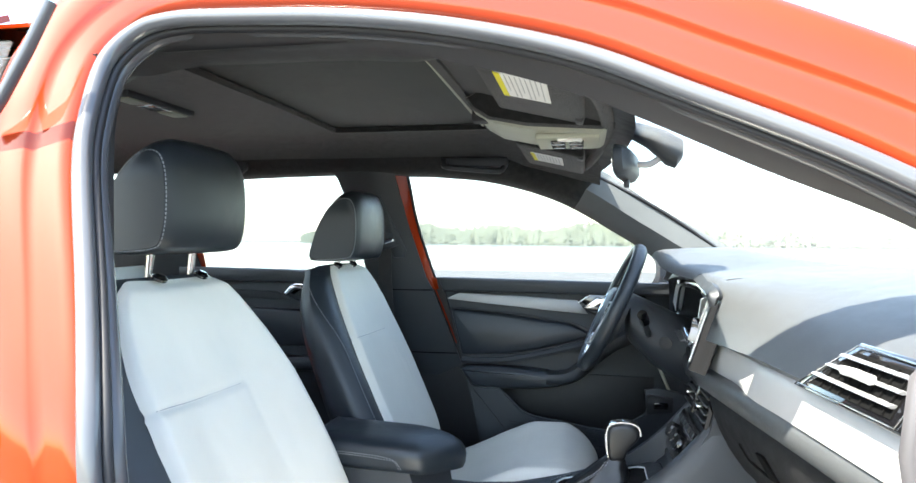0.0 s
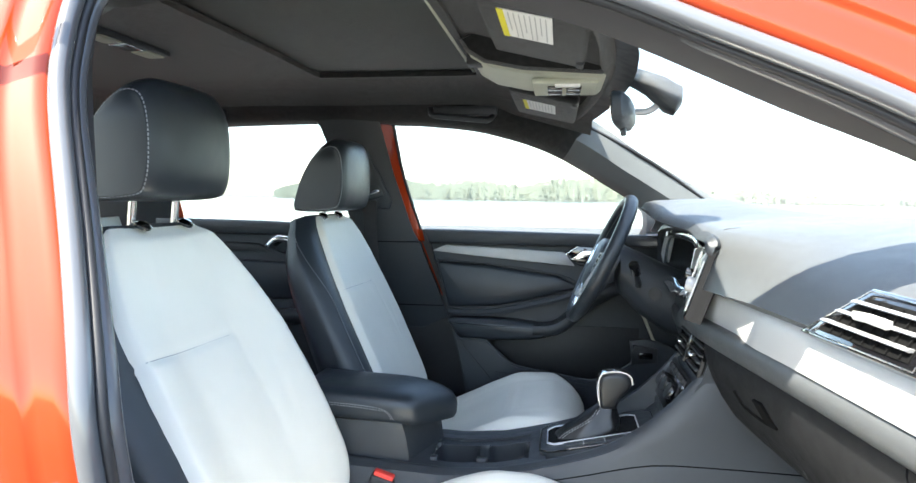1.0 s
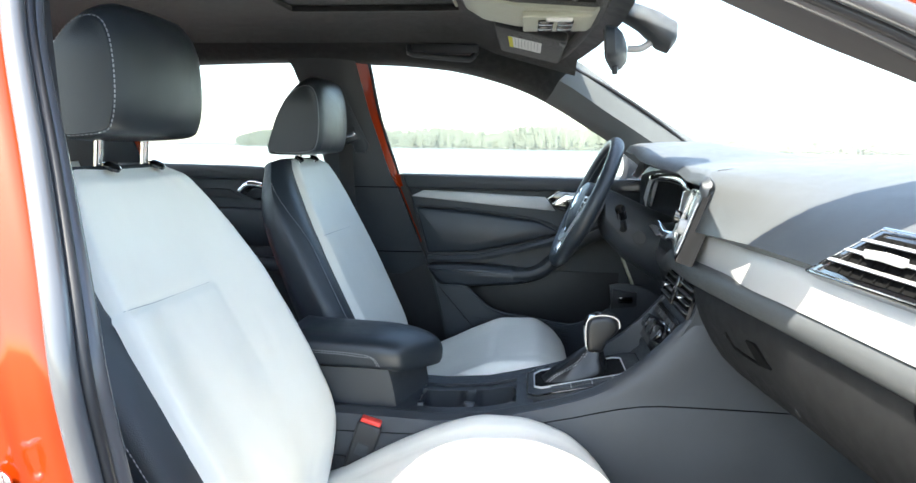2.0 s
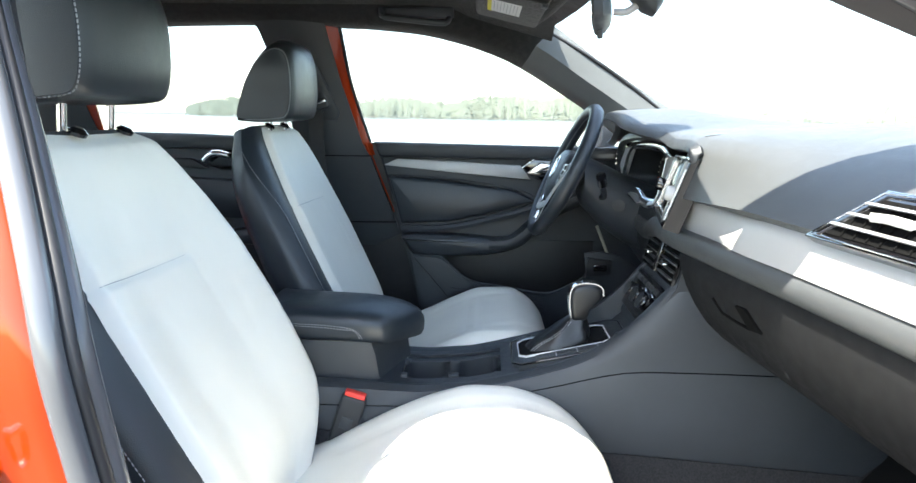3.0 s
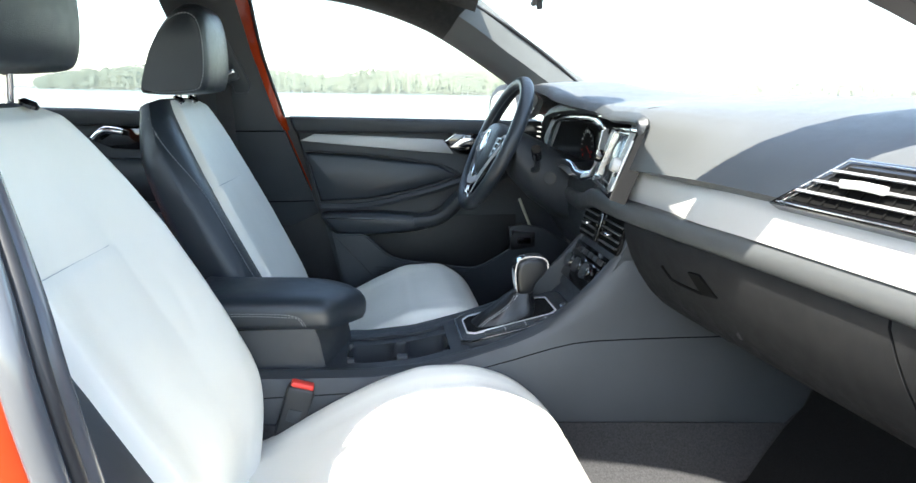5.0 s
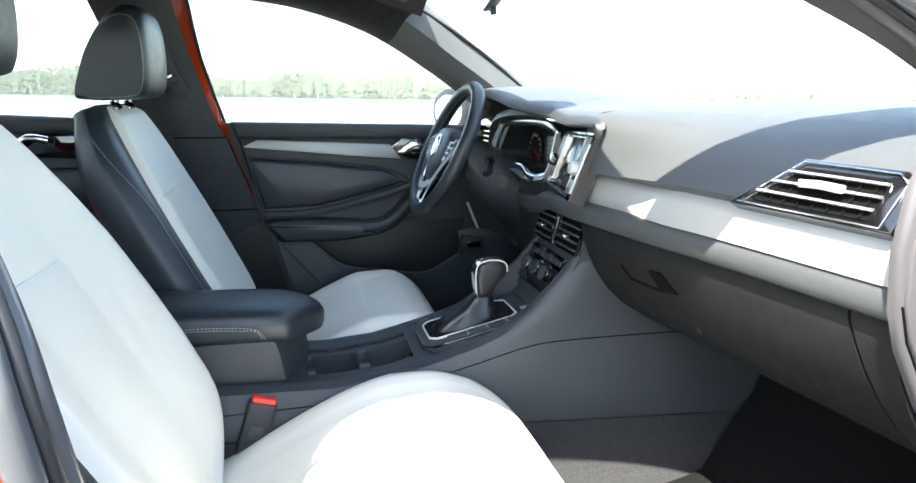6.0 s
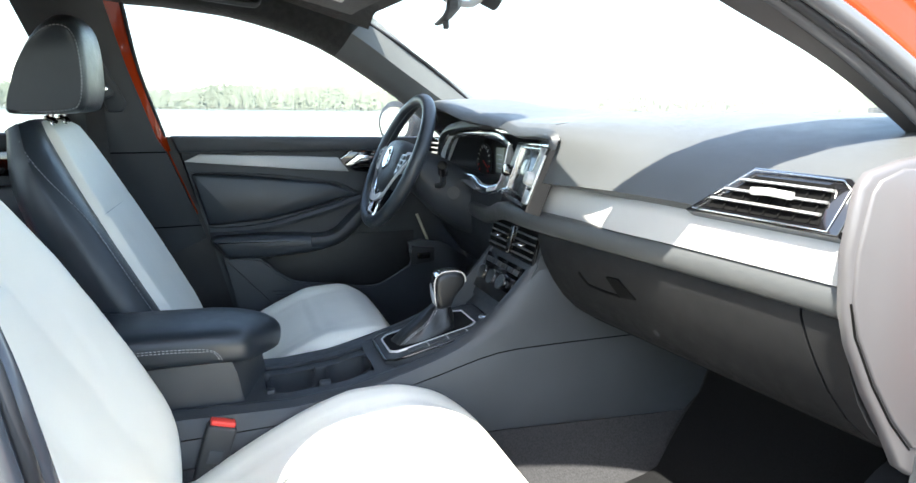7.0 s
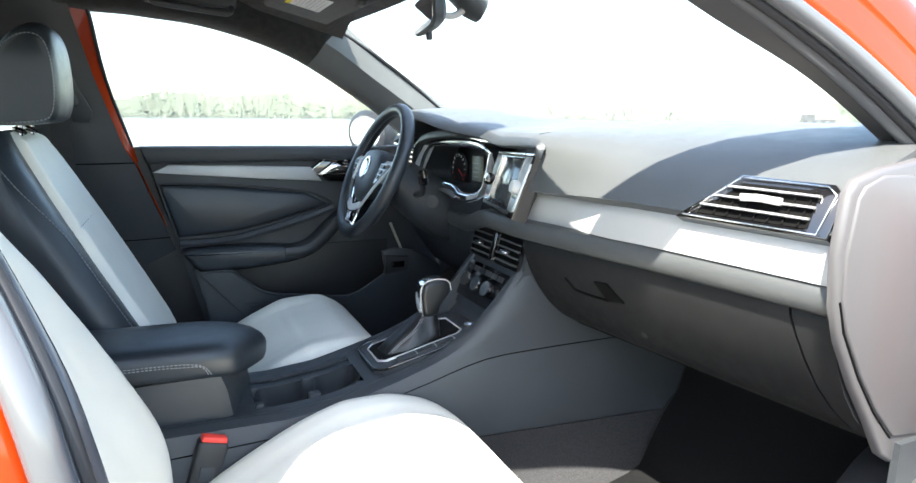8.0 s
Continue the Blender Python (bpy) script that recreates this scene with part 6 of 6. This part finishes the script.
part("bottom_badge", rod([wheel_xy(-0.150, -0.03, 0.008), wheel_xy(-0.150, 0.03, 0.008)], 0.004, 6), CHROME, sw)
col = thing("steering_column", "black steering column cover with stalks", "steering column")
part("shroud", loft([[Vector((x, 0.385 + w * math.cos(a), z + h * math.sin(a))) for a in [2 * math.pi * k / 20 for k in range(20)]] for x, z, w, h in ((0.868, 0.928, 0.050, 0.05), (0.875, 0.925, 0.072, 0.066), (0.93, 0.885, 0.078, 0.082), (1.0, 0.845, 0.080, 0.09), (1.10, 0.81, 0.08, 0.09))]), PLASTIC, col)
part("stalk", sweep(smooth([(0.92, 0.33, 0.885), (0.915, 0.26, 0.895), (0.905, 0.222, 0.918), (0.90, 0.212, 0.935)], 4), circle(0.0075, 8), (1, 0, 0)), PLASTIC, col, "black control stalk")
part("stalk_tip", sweep([(0.902, 0.214, 0.928), (0.897, 0.204, 0.943), (0.893, 0.194, 0.950)], circle(0.0125, 10), (1, 0, 0)), PIANO, col)
part("ignition", lathe([(0, 0), (0.017, 0), (0.017, 0.004), (0.012, 0.005), (0, 0.003)], 20, Matrix.Translation((0.962, 0.302, 0.868)) @ Vector((-0.45, -0.85, 0)).to_track_quat("Z", "Y").to_matrix().to_4x4()), HARD, col)

# ---- overhead things ----
oc = thing("overhead_console", "pale overhead console with lamp switches", "overhead console")
OC = [(0.512, 1.392), (0.525, 1.372), (0.56, 1.350), (0.64, 1.334), (0.79, 1.324), (0.815, 1.332), (0.815, 1.352), (0.64, 1.39), (0.53, 1.402)]
part("body", loft([[(0.66 + (x - 0.66) * s, y, 1.37 + (z - 1.37) * s) for x, z in OC] for y, s in ((-0.125, 0.93), (-0.115, 0.99), (-0.05, 1.0), (0.05, 1.0), (0.115, 0.99), (0.125, 0.93))]), LINER, oc, "dark cover")
part("face", loft([[(0.66 + (x - 0.66) * s, y, z) for x, z in ((0.52, 1.384), (0.535, 1.362), (0.57, 1.342), (0.64, 1.328), (0.79, 1.317), (0.80, 1.326), (0.64, 1.345), (0.56, 1.37))] for y, s in ((-0.100, 0.96), (-0.092, 1.0), (0.092, 1.0), (0.100, 0.96))]), LIGHTGREY, oc, "pale grey console face")
oc.location = (0, 0, 0.02)
part("lamp_panel", box(0.655, 0.785, -0.075, 0.075, 1.312, 1.324, 0.003), LIGHTGREY, oc)
for k in range(2):
    for j in range(2):
        part("switch", box(0.685 + 0.038 * k, 0.715 + 0.038 * k, -0.05 + 0.05 * j, -0.012 + 0.05 * j, 1.305, 1.314, 0.003), PIANO, oc)
part("lamp_lens", box(0.70, 0.75, -0.072, -0.055, 1.307, 1.316, 0.002), LABEL, oc)
part("speaker_grille", box(0.525, 0.555, -0.092, -0.05, 1.350, 1.376, 0.003), RUBBER, oc)
for sgn in (-1, 1):
    vis = thing("sun_visor", "folded dark sun visor with warning label", "sun visor", group="sun visors")
    vm = Matrix.Translation((0.672, sgn * 0.335, 1.376 if sgn < 0 else 1.352)) @ pose(0, 0, 0, 0, 13, 0)
    part("panel", moved(box(-0.085, 0.085, -0.19, 0.19, -0.012, 0.010, 0.009, 3), vm), LINER, vis)
    ly = -0.03 if sgn < 0 else -0.02
    lab = part("label", moved(box(-0.05, 0.03, ly - 0.075, ly + 0.075, -0.0135, -0.012, 0), vm), LABEL, vis, "white printed warning label")
    part("yellow_edge", moved(box(-0.052, -0.042, ly - 0.075, ly + 0.075, -0.0142, -0.013, 0), vm), YELLOW, lab)
    for k in range(8):
        part("text_bar", moved(box(-0.036 + 0.008 * k, -0.0345 + 0.008 * k, ly - 0.066, ly + (0.066 if k % 3 else 0.03), -0.0142, -0.013, 0), vm), INK, lab)
    part("pivot", moved(box(0.07, 0.085, 0.16 * -sgn - 0.02, 0.16 * -sgn + 0.02, -0.016, 0.0, 0.004), vm), PLASTIC, vis)
for gx, gg in ((0.42, 1), (-0.45, 1)):
    gh = thing("grab_handle", "black folding grab handle on the roof rail", "grab handle", group="grab handles")
    part("handle", sweep(smooth([(gx - 0.095, 0.535, 1.372), (gx - 0.088, 0.522, 1.352), (gx - 0.06, 0.518, 1.346), (gx + 0.06, 0.525, 1.336), (gx + 0.085, 0.53, 1.338), (gx + 0.095, 0.548, 1.358)], 5), circle(0.0085, 8), (0, -0.3, 1)), PLASTIC, gh)
    part("mount", box(gx - 0.105, gx + 0.105, 0.535, 0.556, 1.350, 1.380, 0.006), PLASTIC, gh)
mir = thing("rear_view_mirror", "black interior mirror on a grained sensor housing", "mirror", (-0.014, 0.010, 0))
part("housing", loft([[Vector((x, w * math.cos(a), z + h * math.sin(a))) for a in [2 * math.pi * k / 18 for k in range(18)]] for x, z, w, h in ((0.82, 1.372, 0.040, 0.008), (0.86, 1.362, 0.045, 0.016), (0.90, 1.345, 0.048, 0.024), (0.935, 1.322, 0.046, 0.036), (0.955, 1.312, 0.040, 0.034), (0.968, 1.318, 0.028, 0.022))]), PLASTIC, mir, "grained sensor housing")
part("arm", rod(smooth([(0.93, 0.0, 1.305), (0.905, 0.0, 1.288), (0.88, 0.005, 1.288)], 4), 0.007), SILVER, mir)
MM = Matrix.Translation((0.858, 0.025, 1.290)) @ pose(0, 0, 0, 0, -4, -11)
shell = part("shell", moved(join(loft([[Vector((dx, y, z)) for y, z in [(math.copysign(abs(math.cos(a)) ** 0.45, math.cos(a)) * w, math.copysign(abs(math.sin(a)) ** 0.55, math.sin(a)) * h) for a in [2 * math.pi * k / 32 for k in range(32)]]] for dx, w, h in ((-0.014, 0.116, 0.033), (-0.010, 0.120, 0.036), (0.006, 0.116, 0.033), (0.018, 0.085, 0.022), (0.022, 0.04, 0.01))])), MM), PLASTIC, mir, "black mirror shell")
part("glass", moved(loft([[Vector((dx, math.copysign(abs(math.cos(a)) ** 0.45, math.cos(a)) * 0.112, math.copysign(abs(math.sin(a)) ** 0.55, math.sin(a)) * 0.030)) for a in [2 * math.pi * k / 32 for k in range(32)]] for dx in (-0.0142, -0.0155)]), MM), MIRROR, mir, "mirror glass")
part("dimming_tab", moved(box(-0.008, 0.004, -0.008, 0.008, -0.050, -0.028, 0.003), MM), PLASTIC, mir)

# ---- seat belt on the far pillar ----
belt = thing("seat_belt", "black belt hanging from the far pillar", "seat belt")
part("webbing", sheet([[(x - 0.022, y, z), (x, y - 0.004, z), (x + 0.022, y, z)] for x, y, z in [(0.105, 0.652, 1.135), (0.10, 0.655, 1.08), (0.098, 0.668, 1.0), (0.105, 0.672, 0.9), (0.12, 0.672, 0.8), (0.135, 0.68, 0.6), (0.14, 0.69, 0.4)]], 0.0025), WEBBING, belt, "black belt webbing")
part("guide", moved(box(-0.03, 0.03, -0.012, 0.012, -0.03, 0.03, 0.01, 3), pose(0.115, 0.640, 1.125, 0, -18, 0)), PLASTIC, belt, "belt guide")
part("guide_slot", moved(box(-0.024, 0.024, -0.016, -0.008, -0.008, 0.006, 0.003), pose(0.115, 0.640, 1.120, 0, -18, 0)), CHROME, belt)
part("slider", prism([(x, pil(z) - 0.008, z) for x, z in [(0.085, 1.26), (0.10, 1.268), (0.175, 1.09), (0.165, 1.065), (0.13, 1.065)]], (0, -0.010, 0), 0.005), PLASTIC, belt, "height adjuster")

# ---- far door mirror ----
wing = thing("wing_mirror", "far door mirror with bright shell", "wing mirror")
WM = Matrix.Translation((0.985, 0.93, 1.03)) @ pose(0, 0, 0, 0, 0, 18)
wshell = part("shell", moved(loft([[Vector((dx, math.cos(a) * w, math.sin(a) * h)) for a in [2 * math.pi * k / 28 for k in range(28)]] for dx, w, h in ((-0.02, 0.105, 0.070), (-0.016, 0.112, 0.077), (0.03, 0.105, 0.07), (0.07, 0.07, 0.045), (0.085, 0.03, 0.02))]), WM), RUBBER, wing, "black mirror shell")
part("glass", moved(loft([[Vector((dx, math.cos(a) * 0.090, math.sin(a) * 0.057)) for a in [2 * math.pi * k / 28 for k in range(28)]] for dx in (-0.0205, -0.022)]), WM), MIRROR, wing, "mirror glass")
part("foot", box(1.0, 1.06, 0.80, 0.87, 0.965, 0.995, 0.01), PIANO, wing)

# sunlight streak on the jamb by the driver's footwell, built as a pale cord
strip = thing("sun_streak", "pale cord imitating a sunlight streak beside driver's footwell", "edge strip")
part("streak_cord", rod(smooth([(0.985, 0.722, 0.745), (1.015, 0.724, 0.675), (1.032, 0.722, 0.634), (1.042, 0.720, 0.620), (1.055, 0.724, 0.60), (1.090, 0.722, 0.538)], 5), 0.0050, 6), LIGHTGREY, strip)
# striker on the near centre pillar
strk = thing("door_striker", "chrome door latch striker on orange pillar", "door striker", (0.215, -0.83, 0.775))
part("plate", lathe([(0.0, 0.0), (0.014, 0.0), (0.015, 0.003), (0.012, 0.005), (0.0, 0.005)], 24, pose(-0.02, 0.004, 0.0, 90, 0, 0)), CHROME, strk)
part("loop", rod(smooth([(-0.018, 0.002, -0.018), (-0.018, -0.022, -0.018), (-0.018, -0.026, 0), (-0.018, -0.022, 0.018), (-0.018, 0.002, 0.018)], 4), 0.0045, 8), CHROME, strk)
